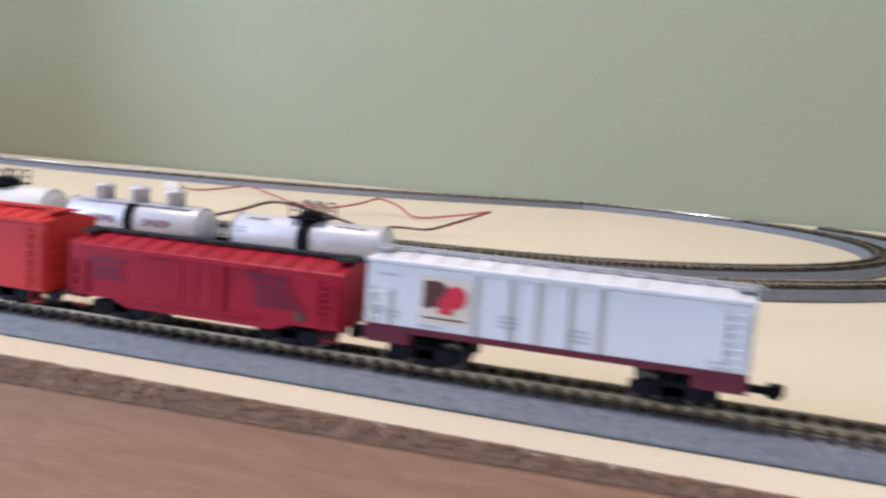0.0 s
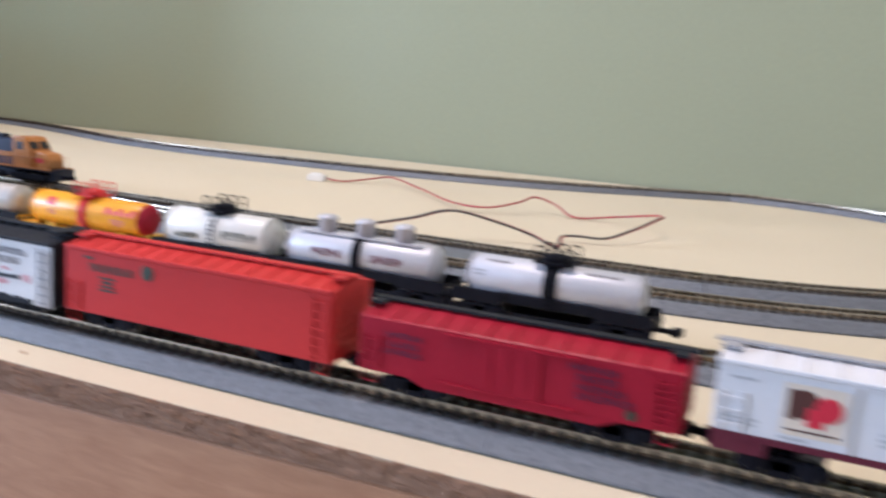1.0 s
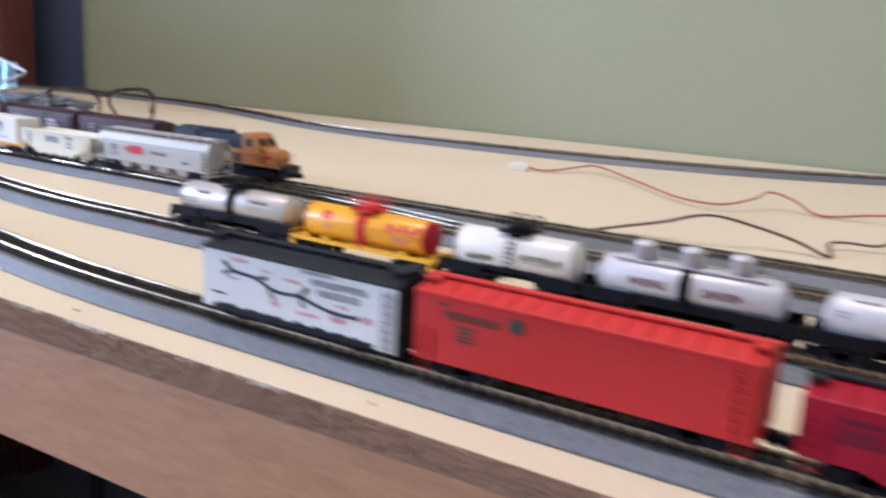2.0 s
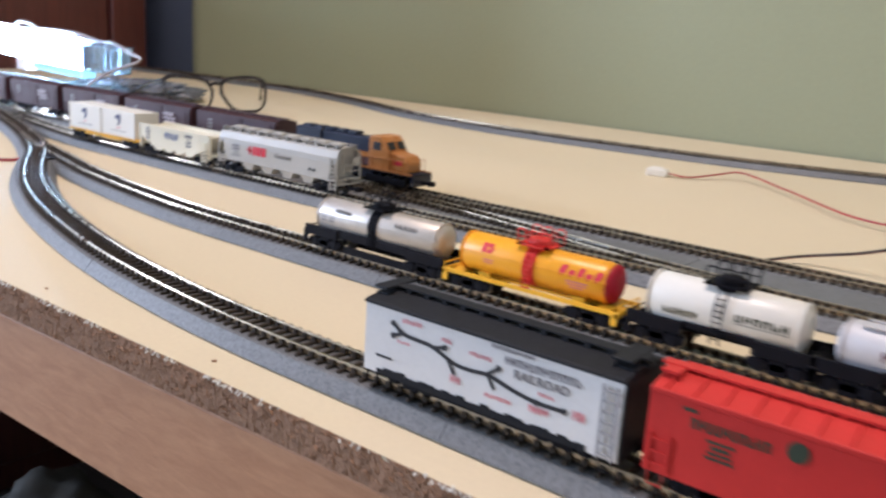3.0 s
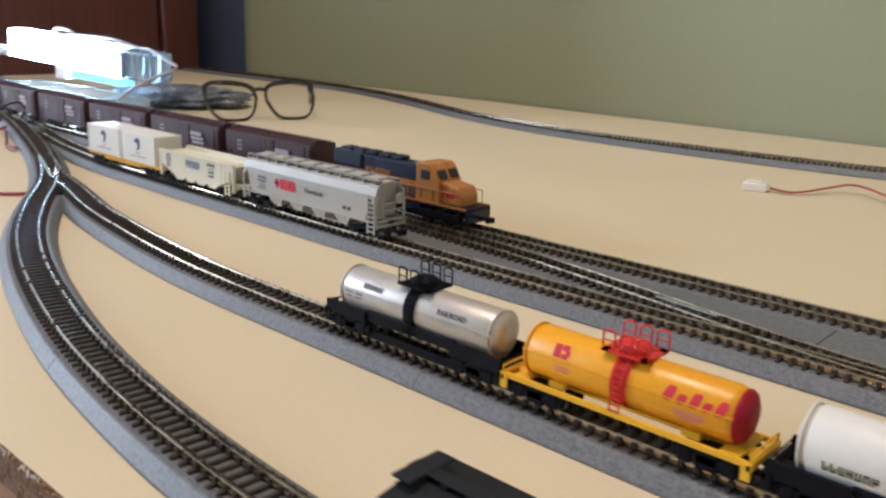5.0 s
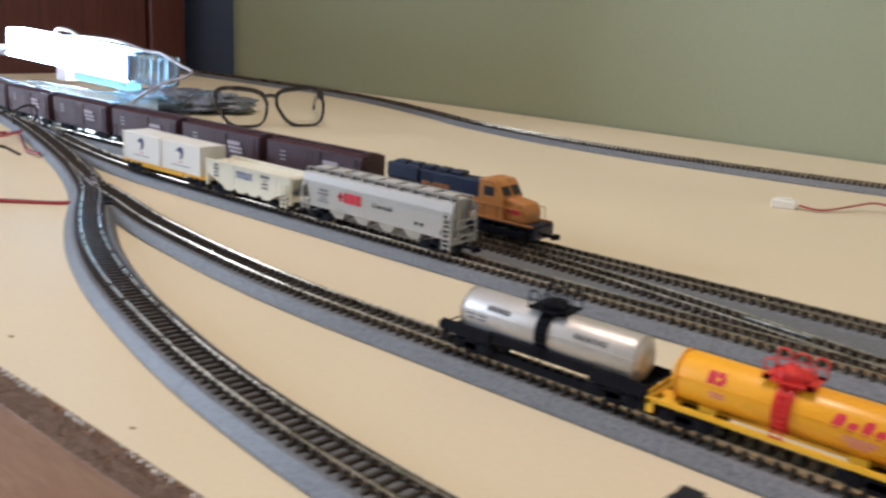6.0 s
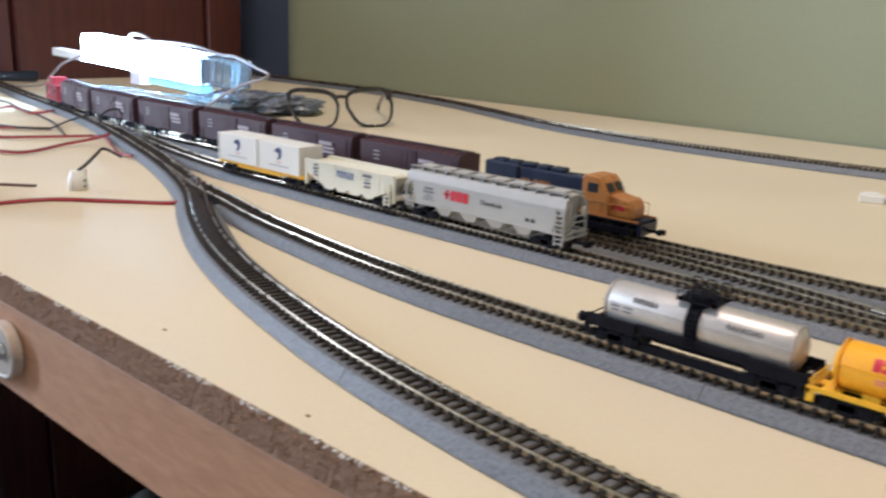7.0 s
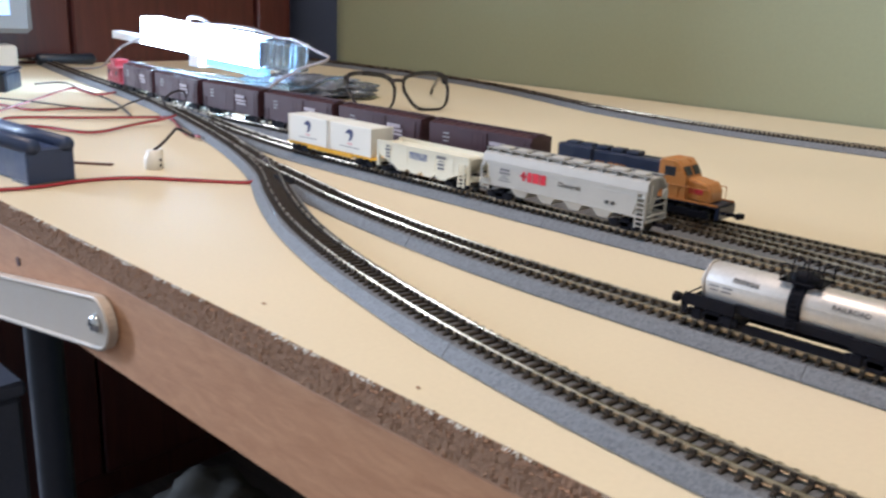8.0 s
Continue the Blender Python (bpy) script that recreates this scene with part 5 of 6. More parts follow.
# side sheets: cut up at the ends, with a row of four bays below
low = [(-q, 0.0122)]
for k in range(4):
    x = (k - 1.5) * 0.0112
    low += [(x - 0.0054, 0.0064), (x - 0.0028, 0.0044), (x + 0.0028, 0.0044), (x + 0.0054, 0.0064)]
low.append((q, 0.0122))
for s in (-1, 1):
    bm = bm_new()
    rows = [[[bm.verts.new((x, s * y, z if k == 0 else tz1)) for x, z in low] for k in (0, 1)] for y in (hw - 0.0010, hw)]
    for i in range(len(low) - 1):
        for row in rows:
            bm.faces.new((row[0][i], row[0][i + 1], row[1][i + 1], row[1][i]))
        for k in (0, 1):
            bm.faces.new((rows[0][k][i], rows[0][k][i + 1], rows[1][k][i + 1], rows[1][k][i]))
    for i in (0, len(low) - 1):
        bm.faces.new((rows[0][0][i], rows[0][1][i], rows[1][1][i], rows[1][0][i]))
    bmesh.ops.recalc_face_normals(bm, faces=bm.faces[:])
    part("side_sheet", bm, "ivory", c)
    many("side_rib", [(x - 0.00025, x + 0.00025, *sorted((s * hw, s * (hw + 0.0002))), tz0, tz1 - 0.0006) for x in (-0.0260, -0.0115, 0.0115, 0.0260)], "ivory", c)
    part("top_rim", boxes((-q, q, s * hw - 0.0008, s * hw + 0.0006, tz1 - 0.0007, tz1 + 0.0003)), "ivory", c)
    slope = bm_new()
    a = [(s * (q - 0.0015), yy, tz1 - 0.001) for yy in (-hw + 0.001, hw - 0.001)]
    b_ = [(s * (q - 0.0150), yy, 0.0066) for yy in (hw - 0.001, -hw + 0.001)]
    up_s = [slope.verts.new(p) for p in a + b_]; low_s = [slope.verts.new((p[0] + s * 0.0004, p[1], p[2] - 0.0006)) for p in a + b_]
    for i in range(4):
        slope.faces.new((up_s[i], up_s[(i + 1) % 4], low_s[(i + 1) % 4], low_s[i]))
    slope.faces.new(up_s); slope.faces.new(low_s[::-1])
    bmesh.ops.recalc_face_normals(slope, faces=slope.faces[:])
    part("end_slope", slope, "ivory", c)
    many("corner_post", [(*sorted((s * (q + 0.0006), s * (q - 0.0012))), sy * (hw - 0.0006) - 0.0008, sy * (hw - 0.0006) + 0.0008, 0.0048, tz1) for sy in (-1, 1)], "ivory", c)
    part("end_sill", boxes((s * q - 0.0008, s * q + 0.0008, -hw, hw, 0.0064, 0.0084)), "ivory", c)
part("centre_sill", boxes((-q, q, -0.0018, 0.0018, 0.0058, 0.0080)), "ivory", c)
for k in range(4):
    x = (k - 1.5) * 0.0112
    h_ = bm_new()
    top_ = [h_.verts.new((x + sx * 0.0054, sy * (hw - 0.0011), 0.0088)) for sx, sy in ((-1, -1), (1, -1), (1, 1), (-1, 1))]
    bot_ = [h_.verts.new((x + sx * 0.0026, sy * (hw - 0.0020), 0.0046)) for sx, sy in ((-1, -1), (1, -1), (1, 1), (-1, 1))]
    for i in range(4):
        j = (i + 1) % 4
        h_.faces.new((top_[i], top_[j], bot_[j], bot_[i]))
    h_.faces.new(bot_); h_.faces.new(top_)
    bmesh.ops.recalc_face_normals(h_, faces=h_.faces[:])
    part("hopper_bay", h_, "ivory", c)
part("load", boxes((-QL / 2 + 0.006, QL / 2 - 0.006, -hw + 0.001, hw - 0.001, 0.0160, 0.0186), bevel=0.0012), "ivory", c)
ladder(c, QL / 2 - 0.0062, QL / 2 - 0.0022, -hw - 0.0006, 0.0030, 0.0160, 6, "ivory", 0.0007)
part("lettering", word(-0.0020, -hw - 0.0003, 0.0150, 7, 0.0040, 0.0021, 31), "inkblue", c)
part("lettering", bars(-0.028, -hw - 0.0003, 0.0182, [0.0034, 0.0046, 0.0034, 0.0040], [0.0013, 0.0013, 0.0012, 0.0012], 0.0008), "inkslate", c)
part("small_print", bars(0.0165, -hw - 0.0003, 0.0180, [0.007, 0.004, 0.005, 0.005], [0.0016, 0.0006, 0.0012, 0.0012], 0.001), "inkslate", c)
for s in (-1, 1):
    add_truck(c, s * (QL / 2 - 0.0105))
    add_coupler(c, s * (QL / 2), s)

FX, FL_ = -0.6450, 0.0900
c = thing("flat_car", place(FX, T3_Y), "orange-yellow container flat car", "model flat car")
part("deck", boxes((-FL_ / 2, FL_ / 2, -hw + 0.0008, hw - 0.0008, 0.0062, 0.0074), (-FL_ / 2 + 0.022, FL_ / 2 - 0.022, -hw + 0.0008, -hw + 0.0018, 0.0046, 0.0064),
                   (-FL_ / 2 + 0.022, FL_ / 2 - 0.022, hw - 0.0018, hw - 0.0008, 0.0046, 0.0064), (-FL_ / 2 + 0.003, FL_ / 2 - 0.003, -0.002, 0.002, 0.0040, 0.0064), bevel=0.0002), "yellowframe", c)
many("stake_pocket", [(x - 0.0004, x + 0.0004, -hw + 0.0004, -hw + 0.0009, 0.0056, 0.0074) for x in [-FL_ / 2 + 0.004 + (FL_ - 0.008) * k / 13 for k in range(14)]], "yellowframe", c)
for s in (-1, 1):
    add_truck(c, s * (FL_ / 2 - 0.0120))
    add_coupler(c, s * (FL_ / 2), s)
for k, x in enumerate((-0.0225, 0.0205)):
    t = thing("container", Matrix.Translation((FX + x, T3_Y, RAIL_TOP + 0.0075)), "white shipping container with a dark bird-like mark on a flat car", "model container", "containers on the flat car")
    CL = 0.0405
    part("box", boxes((-CL / 2, CL / 2, -hw + 0.0006, hw - 0.0006, 0, 0.0180), bevel=0.0004), "container", t)
    many("corner_post", [(sx * CL / 2 - 0.0005, sx * CL / 2 + 0.0005, sy * (hw - 0.0006) - 0.0004, sy * (hw - 0.0006) + 0.0004, 0, 0.0181) for sx in (-1, 1) for sy in (-1, 1)], "container", t)
    mk = bm_new()
    yy = -hw + 0.00045
    a = [mk.verts.new((x_, yy, z_)) for x_, z_ in ((-0.0042, 0.0126), (-0.0020, 0.0146), (0.0006, 0.0156), (0.0030, 0.0146), (0.0036, 0.0120), (0.0026, 0.0092), (0.0006, 0.0078), (-0.0010, 0.0078), (0.0004, 0.0098), (0.0002, 0.0118), (-0.0014, 0.0124))]
    mk.faces.new(a)
    part("emblem", mk, "inknavy", t)
    part("red_rule", boxes((-0.0018, 0.0028, yy - 0.00005, yy, 0.0058, 0.0064)), "inkrose", t)
    part("small_print", bars(0.0005, yy, 0.0042, [0.0190], [0.0004]), "inkslate", t)

# -- train on the rear track: locomotive, six plum boxcars and a caboose
TRAIN_X = -0.398
rear_line = spline([(-0.36, T4_Y, 0), (-0.70, T4_Y, 0), (-0.86, T4_Y + 0.0005, 0), (-0.95, 0.5985, 0), (-1.05, 0.612, 0), (-1.20, 0.637, 0), (-1.40, 0.675, 0), (-1.475, 0.690, 0)], 0.002)


def on_rear(x):
    """The pose of a car on the rear track, centred at x."""
    i = min(range(1, len(rear_line) - 1), key=lambda k: abs(rear_line[k].x - x))
    t = (rear_line[max(i - 8, 0)] - rear_line[min(i + 8, len(rear_line) - 1)]).normalized()
    return Matrix.Translation((x, rear_line[i].y, RAIL_TOP)) @ Matrix.Rotation(math.atan2(t.y, t.x), 4, "Z")


LX, LL = TRAIN_X - 0.0580, 0.1160
c = thing("locomotive", on_rear(LX), "navy and orange-yellow diesel locomotive at the head of the train", "model locomotive")
part("frame", boxes((-LL / 2, LL / 2, -0.0090, 0.0090, 0.0078, 0.0092), (-LL / 2 + 0.030, LL / 2 - 0.034, -0.0075, 0.0075, 0.0030, 0.0078), (-LL / 2, -LL / 2 + 0.002, -0.009, 0.009, 0.0022, 0.0092), (LL / 2 - 0.002, LL / 2, -0.009, 0.009, 0.0022, 0.0092), bevel=0.0004), "navy", c)
part("walkway", boxes((-LL / 2 + 0.001, LL / 2 - 0.001, -0.0094, -0.0088, 0.0090, 0.0100), (-LL / 2 + 0.001, LL / 2 - 0.001, 0.0088, 0.0094, 0.0090, 0.0100)), "locoyellow", c)
part("long_hood", boxes((-LL / 2 + 0.012, LL / 2 - 0.036, -0.0052, 0.0052, 0.0092, 0.0268), (-LL / 2 + 0.012, -LL / 2 + 0.036, -0.0064, 0.0064, 0.0190, 0.0276), bevel=0.0010), "navy", c)
part("hood_stripe", boxes((-LL / 2 + 0.0125, LL / 2 - 0.0365, -0.0054, -0.0052, 0.0148, 0.0180)), "locoyellow", c, "orange-yellow hood stripe")
many("hood_door", [(-LL / 2 + 0.0130 + k * 0.0093, -LL / 2 + 0.0218 + k * 0.0093, -0.0056, -0.0051, 0.0098, 0.0146) for k in range(7)], "brown", c)
part("hood_lettering", word(-LL / 2 + 0.048, -0.0053, 0.0195, 5, 0.0030, 0.0040, 12), "locoyellow", c)
many("roof_fan", [(-LL / 2 + 0.016 + k * 0.010, -LL / 2 + 0.024 + k * 0.010, -0.0036, 0.0036, 0.0268, 0.0290) for k in range(5)], "navy", c, bevel=0.0006)
def wedge(prof, half, bevel):
    """A body with a side outline of (x, z) rows, of the given half width, its edges rounded."""
    bm = bm_new()
    r0 = [bm.verts.new((x, -half, z)) for x, z in prof]; r1 = [bm.verts.new((x, half, z)) for x, z in prof]
    for i in range(len(prof)):
        j = (i + 1) % len(prof)
        bm.faces.new((r0[i], r0[j], r1[j], r1[i]))
    bm.faces.new(r0[::-1]); bm.faces.new(r1)
    bmesh.ops.recalc_face_normals(bm, faces=bm.faces[:])
    bmesh.ops.bevel(bm, geom=bm.edges[:], offset=bevel, segments=2, affect="EDGES", profile=0.5)
    return bm


NX = LL / 2
cab_ = part("cab", wedge([(NX - 0.036, 0.0092), (NX - 0.0195, 0.0092), (NX - 0.0200, 0.0205), (NX - 0.0238, 0.0268), (NX - 0.0260, 0.0290), (NX - 0.0350, 0.0292), (NX - 0.036, 0.0282)], 0.0088, 0.0007), "locoyellow", c)
part("cab_window", boxes((NX - 0.0325, NX - 0.0262, -0.0090, -0.0086, 0.0208, 0.0256), bevel=0.0001), "black", cab_)
for sy in (-0.0042, 0.0042):
    wv = boxes((-0.0003, 0.0003, sy - 0.0030, sy + 0.0030, -0.0024, 0.0024))
    wo = part("windscreen", wv, "black", cab_)
    wo.matrix_basis = pose(NX - 0.0216, 0, 0.0238, 0, -31, 0)
part("nose", wedge([(NX - 0.0205, 0.0092), (NX - 0.0062, 0.0092), (NX - 0.0062, 0.0150), (NX - 0.0085, 0.0192), (NX - 0.0205, 0.0208)], 0.0064, 0.0012), "locoyellow", c)
part("nose_mark", boxes((LL / 2 - 0.0190, LL / 2 - 0.0110, -0.0064, -0.0061, 0.0130, 0.0160)), "inkred", c)
gr = bm_new()
for k in range(13):
    x = -LL / 2 + 0.004 + (LL - 0.010) * k / 12
    for sy in (-0.0091, 0.0091):
        tube(gr, [Vector((x, sy, 0.0098)), Vector((x, sy, 0.0165))], 0.00022, 6)
for sy in (-0.0091, 0.0091):
    tube(gr, [Vector((-LL / 2 + 0.004, sy, 0.0165)), Vector((0, sy, 0.0165)), Vector((LL / 2 - 0.006, sy, 0.0165))], 0.00024, 6)
part("handrail", gr, "locoyellow", c)
part("fuel_tank", boxes((-0.016, 0.014, -0.0085, 0.0085, 0.0016, 0.0062), bevel=0.0014), "blacksat", c)
for s in (-1, 1):
    for dx in (-0.0095, 0.0095):
        add_truck(c, s * 0.0355 + dx * 0.75)
    add_coupler(c, s * (LL / 2), s)
many("truck_side", [(s * 0.0355 - 0.0165, s * 0.0355 + 0.0165, sy - 0.0006, sy + 0.0006, 0.0016, 0.0056) for s in (-1, 1) for sy in (-0.0080, 0.0080)], "blacksat", c, bevel=0.0005)

BL = 0.0845
first = None
for k in range(6):
    bx = TRAIN_X - 0.1165 - 0.0035 - BL / 2 - k * 0.0925
    if first is None:
        first = make_boxcar(bx, T4_Y, BL, "dark plum boxcar with pale lettering in the train", "plum", z0=0.0066, z1=0.0272, group="boxcars of the train", roofn=13, belly=0.1)
        part("lettering", bars(0.0165, FRONT_Y - 0.0009, 0.0215, [0.013, 0.0150, 0.0130], [0.0024, 0.0016, 0.0016], 0.0010, 0.0012), "inkwhite", first)
        part("lettering", bars(-0.0270, FRONT_Y - 0.0003, 0.0220, [0.0050, 0.0060, 0.0050], [0.0009, 0.0009, 0.0009], 0.0016), "inkgrey", first)
        first.matrix_world = on_rear(bx)
    else:
        copy_thing(first, on_rear(bx))
KX = TRAIN_X - 0.1165 - 0.0035 - 6 * 0.0925 - 0.0270
c = thing("caboose", on_rear(KX), "dark red caboose with a cupola at the end of the train", "model caboose")
KL = 0.0500
part("body", boxcar_body(KL - 0.010, CAR_W - 0.001, 0.0060, 0.0205, 0.0012), "caboose", c)
many("side_rib", [(x - 0.00025, x + 0.00025, -CAR_W / 2 + 0.0002, -CAR_W / 2 + 0.0006, 0.0065, 0.0193) for x in [(KL - 0.010) * ((k + 0.5) / 9 - 0.5) for k in range(9)]], "caboose", c)
part("roof", boxes((-KL / 2, KL / 2, -CAR_W / 2, CAR_W / 2, 0.0206, 0.0218), bevel=0.0004), "caboose", c)
part("cupola", boxes((-0.0130, 0.0010, -0.0072, 0.0072, 0.0215, 0.0272), bevel=0.0004), "caboose", c)
part("cupola_roof", boxes((-0.0140, 0.0020, -0.0080, 0.0080, 0.0270, 0.0282), bevel=0.0004), "caboose", c)
for x in (-0.014, 0.012):
    part("window", boxes((x - 0.0018, x + 0.0018, -CAR_W / 2 - 0.0001, -CAR_W / 2 + 0.0008, 0.0130, 0.0175)), "black", c)
part("platform", boxes((-KL / 2, KL / 2, -CAR_W / 2 + 0.001, CAR_W / 2 - 0.001, 0.0050, 0.0062)), "caboose", c)
er = bm_new()
for s in (-1, 1):
    for sy in (-0.0075, -0.0025, 0.0025, 0.0075):
        tube(er, [Vector((s * (KL / 2 - 0.0008), sy, 0.006)), Vector((s * (KL / 2 - 0.0008), sy, 0.0206 if abs(sy) > 0.005 else 0.012))], 0.00025, 6)
    tube(er, [Vector((s * (KL / 2 - 0.0008), y_, 0.012)) for y_ in (-0.0075, 0, 0.0075)], 0.00025, 6)
part("end_rail", er, "caboose", c)
part("emblem", turned(bm_new(), [(-CAR_W / 2 - 0.0002, 0.0026), (-CAR_W / 2, 0.0026)], "y", (-0.006, 0, 0.0135), 18), "inkrose", c)
for s in (-1, 1):
    add_truck(c, s * (KL / 2 - 0.0125))
    add_coupler(c, s * (KL / 2), s)


# ---------------------------------------------------------------- loose things on the table
def wire(name, ctrl, material, label, radius=0.0007, group="loose wires", category="wire"):
    line = spline(ctrl, 0.004)
    origin = line[0].copy()
    ob = part(name, tube(bm_new(), [p - origin for p in line], radius, 8), material, smooth=True)
    ob.location = origin
    return tagged(ob, label, category, group)


def shifted(ctrl, dx, dy, dz=0.0):
    return [(x + dx, y + dy, z + dz) for x, y, z in ctrl]


# the white connector and its red and black leads at the back
plug = thing("wire_connector", pose(-0.360, 0.842, 0, 0, 0, 14), "white nylon connector on red and black leads", "connector")
part("housing", boxes((-0.0085, 0.0075, -0.0045, 0.0045, 0.0, 0.0058), (-0.0060, 0.0040, -0.0020, 0.0020, 0.0058, 0.0072), bevel=0.0006), "plug", plug)
for sy in (-0.0022, 0.0022):
    part("socket", boxes((0.0070, 0.0090, sy - 0.0012, sy + 0.0012, 0.0016, 0.0042), bevel=0.0003), "plug", plug)
up_lead = [(-0.353, 0.844, 0.003), (-0.338, 0.845, 0.0018), (-0.322, 0.873, 0.004), (-0.312, 0.885, 0.006), (-0.262, 0.846, 0.004), (-0.192, 0.772, 0.004), (-0.166, 0.766, 0.005), (-0.150, 0.786, 0.009), (-0.144, 0.806, 0.012), (-0.128, 0.806, 0.008), (-0.111, 0.797, 0.0015), (-0.080, 0.801, 0.005), (-0.048, 0.777, 0.012), (-0.040, 0.755, 0.014)]
low_lead = [(-0.040, 0.753, 0.014), (-0.052, 0.712, 0.008), (-0.064, 0.692, 0.004), (-0.078, 0.690, 0.004), (-0.086, 0.682, 0.004), (-0.083, 0.655, 0.0012), (-0.098, 0.657, 0.006), (-0.118, 0.650, 0.012), (-0.142, 0.638, 0.017), (-0.166, 0.637, 0.010), (-0.190, 0.635, 0.004), (-0.205, 0.613, 0.002)]
wire("lead", up_lead, "wire_red", "thin red wire trailing over the table")
wire("lead", shifted(up_lead, -0.0004, 0.0016, -0.0002), "wire_black", "thin black wire beside a red one")
wire("lead", low_lead, "wire_black", "thin black wire running to the track")
wire("lead", shifted(low_lead, 0.0006, 0.0014, -0.0002), "wire_red", "thin red wire running to the track")

# wires at the far left end
pair = [(-0.705, 0.335, 0.0012), (-0.696, 0.367, 0.0012), (-0.698, 0.397, 0.0012), (-0.691, 0.421, 0.0012), (-0.667, 0.445, 0.0012), (-0.640, 0.4705, 0.0014), (-0.634, 0.474, 0.0040)]
wire("feeder_wire", pair, "wire_red", "red feeder wire running to the track", 0.0009)
wire("feeder_wire", shifted(pair, -0.0012, 0.0016, 0.0), "wire_black", "black feeder wire beside the red one", 0.0009)
def lead_pair(ctrl, label):
    """A red wire and a black one lying side by side."""
    wire("hookup_wire", ctrl, "wire_red", "red " + label, 0.0009)
    wire("hookup_wire", shifted(ctrl, -0.0019, 0.0011, 0.0003), "wire_black", "black " + label, 0.0009)


lead_pair([(-0.902, 0.555, 0.003), (-0.933, 0.506, 0.002), (-0.961, 0.454, 0.002), (-0.949, 0.440, 0.002), (-0.926, 0.437, 0.002), (-0.899, 0.456, 0.002), (-0.857, 0.474, 0.002),
           (-0.877, 0.517, 0.002), (-0.872, 0.543, 0.006), (-0.868, 0.552, 0.009)], "hook-up wire doubled back on the table")
lead_pair([(-0.902, 0.555, 0.003), (-0.889, 0.557, 0.004), (-0.852, 0.545, 0.002), (-0.815, 0.531, 0.002), (-0.793, 0.529, 0.003)], "hook-up wire ending at the track")
wire("hookup_wire", [(-1.208, 0.571, 0.002), (-1.217, 0.602, 0.002), (-1.143, 0.594, 0.002), (-1.073, 0.583, 0.002), (-1.012, 0.570, 0.002), (-0.930, 0.543, 0.002)], "wire_black", "black hook-up wire on the table", 0.0009)
lead_pair([(-0.975, 0.434, 0.002), (-1.000, 0.459, 0.003), (-1.058, 0.509, 0.003), (-1.137, 0.583, 0.004), (-1.116, 0.581, 0.004), (-1.078, 0.581, 0.003), (-1.090, 0.607, 0.003)], "hook-up wire bent sharply on the table")
wire("hookup_wire", [(-1.128, 0.470, 0.003), (-1.087, 0.491, 0.003), (-1.055, 0.505, 0.003), (-1.011, 0.519, 0.003), (-0.966, 0.542, 0.003), (-1.000, 0.580, 0.004), (-0.995, 0.600, 0.0095),
                     (-0.945, 0.600, 0.0098), (-0.878, 0.573, 0.0096), (-0.842, 0.568, 0.0092)], "wire_black", "black hook-up wire crossing the tracks", 0.0009)
lead_pair([(-1.090, 0.455, 0.002), (-1.046, 0.476, 0.002), (-1.000, 0.489, 0.002), (-0.995, 0.520, 0.002), (-0.969, 0.549, 0.002)], "hook-up wire under the others on the table")
wire("wire_loop", [(-0.898, 0.560, 0.0102), (-0.901, 0.559, 0.017), (-0.903, 0.564, 0.021), (-0.904, 0.569, 0.0235), (-0.903, 0.579, 0.0245), (-0.903, 0.582, 0.018), (-0.903, 0.578, 0.0106)], "wire_black", "small standing loop of black wire over the track", 0.0009)

# small white plug with a black stub of wire
pl = thing("bullet_plug", pose(-0.714, 0.449, 0, 0, 0, 28), "small white nylon plug with a stub of black wire", "plug")
pb = turned(bm_new(), [(0.0, 0.0052), (0.0008, 0.0058), (0.0080, 0.0057), (0.0088, 0.0046), (0.0118, 0.0044), (0.0120, 0.0005)], "z", (0, 0, 0), 24)
part("housing", pb, "plug", pl, smooth=True)
part("key", boxes((-0.0030, 0.0030, 0.0032, 0.0068, 0.0, 0.0125), bevel=0.0008), "plug", pl)
for pz in (0.0028, 0.0064):
    part("contact", turned(bm_new(), [(0.0050, 0.0009), (0.0060, 0.0009)], "x", (0, -0.0008, pz), 12), "blacksat", pl)
part("stub", tube(bm_new(), spline([(0, 0.001, 0.0118), (0.002, 0.008, 0.0155), (0.001, 0.020, 0.0200), (-0.001, 0.030, 0.0215), (0.010, 0.033, 0.0165)], 0.002), 0.0010, 8), "wire_black", pl, smooth=True)

# slate-blue power pack and a card beside it
pk = thing("power_pack", pose(-0.706, 0.382, 0, 0, 0, 4), "slate-blue metal power pack with rounded corner posts", "power pack")
part("case", boxes((-0.110, -0.002, -0.0125, 0.0125, 0.0, 0.0205), bevel=0.0012), "slate", pk)
part("end_plate", boxes((-0.003, 0.0, -0.0140, 0.0140, 0.0, 0.0205), bevel=0.0008), "slate", pk)
for sy in (-0.0100, 0.0100):
    post = turned(bm_new(), [(-0.110, 0.0046), (0.0, 0.0046)], "x", (0, sy, 0.0218), 20)
    part("corner_post", post, "slate", pk, smooth=True)
part("foot_plate", boxes((-0.02, 0.0005, -0.0142, 0.0142, 0.0, 0.0010)), "steel", pk)
card = part("card_strip", boxes((-0.014, 0.014, -0.0018, 0.0018, 0.0, 0.0012), bevel=0.0003), "brown")
card.matrix_world = pose(-0.748, 0.424, 0.0, 0, 0, 40)
tagged(card, "thin brown stick lying beside the power pack", "stick")

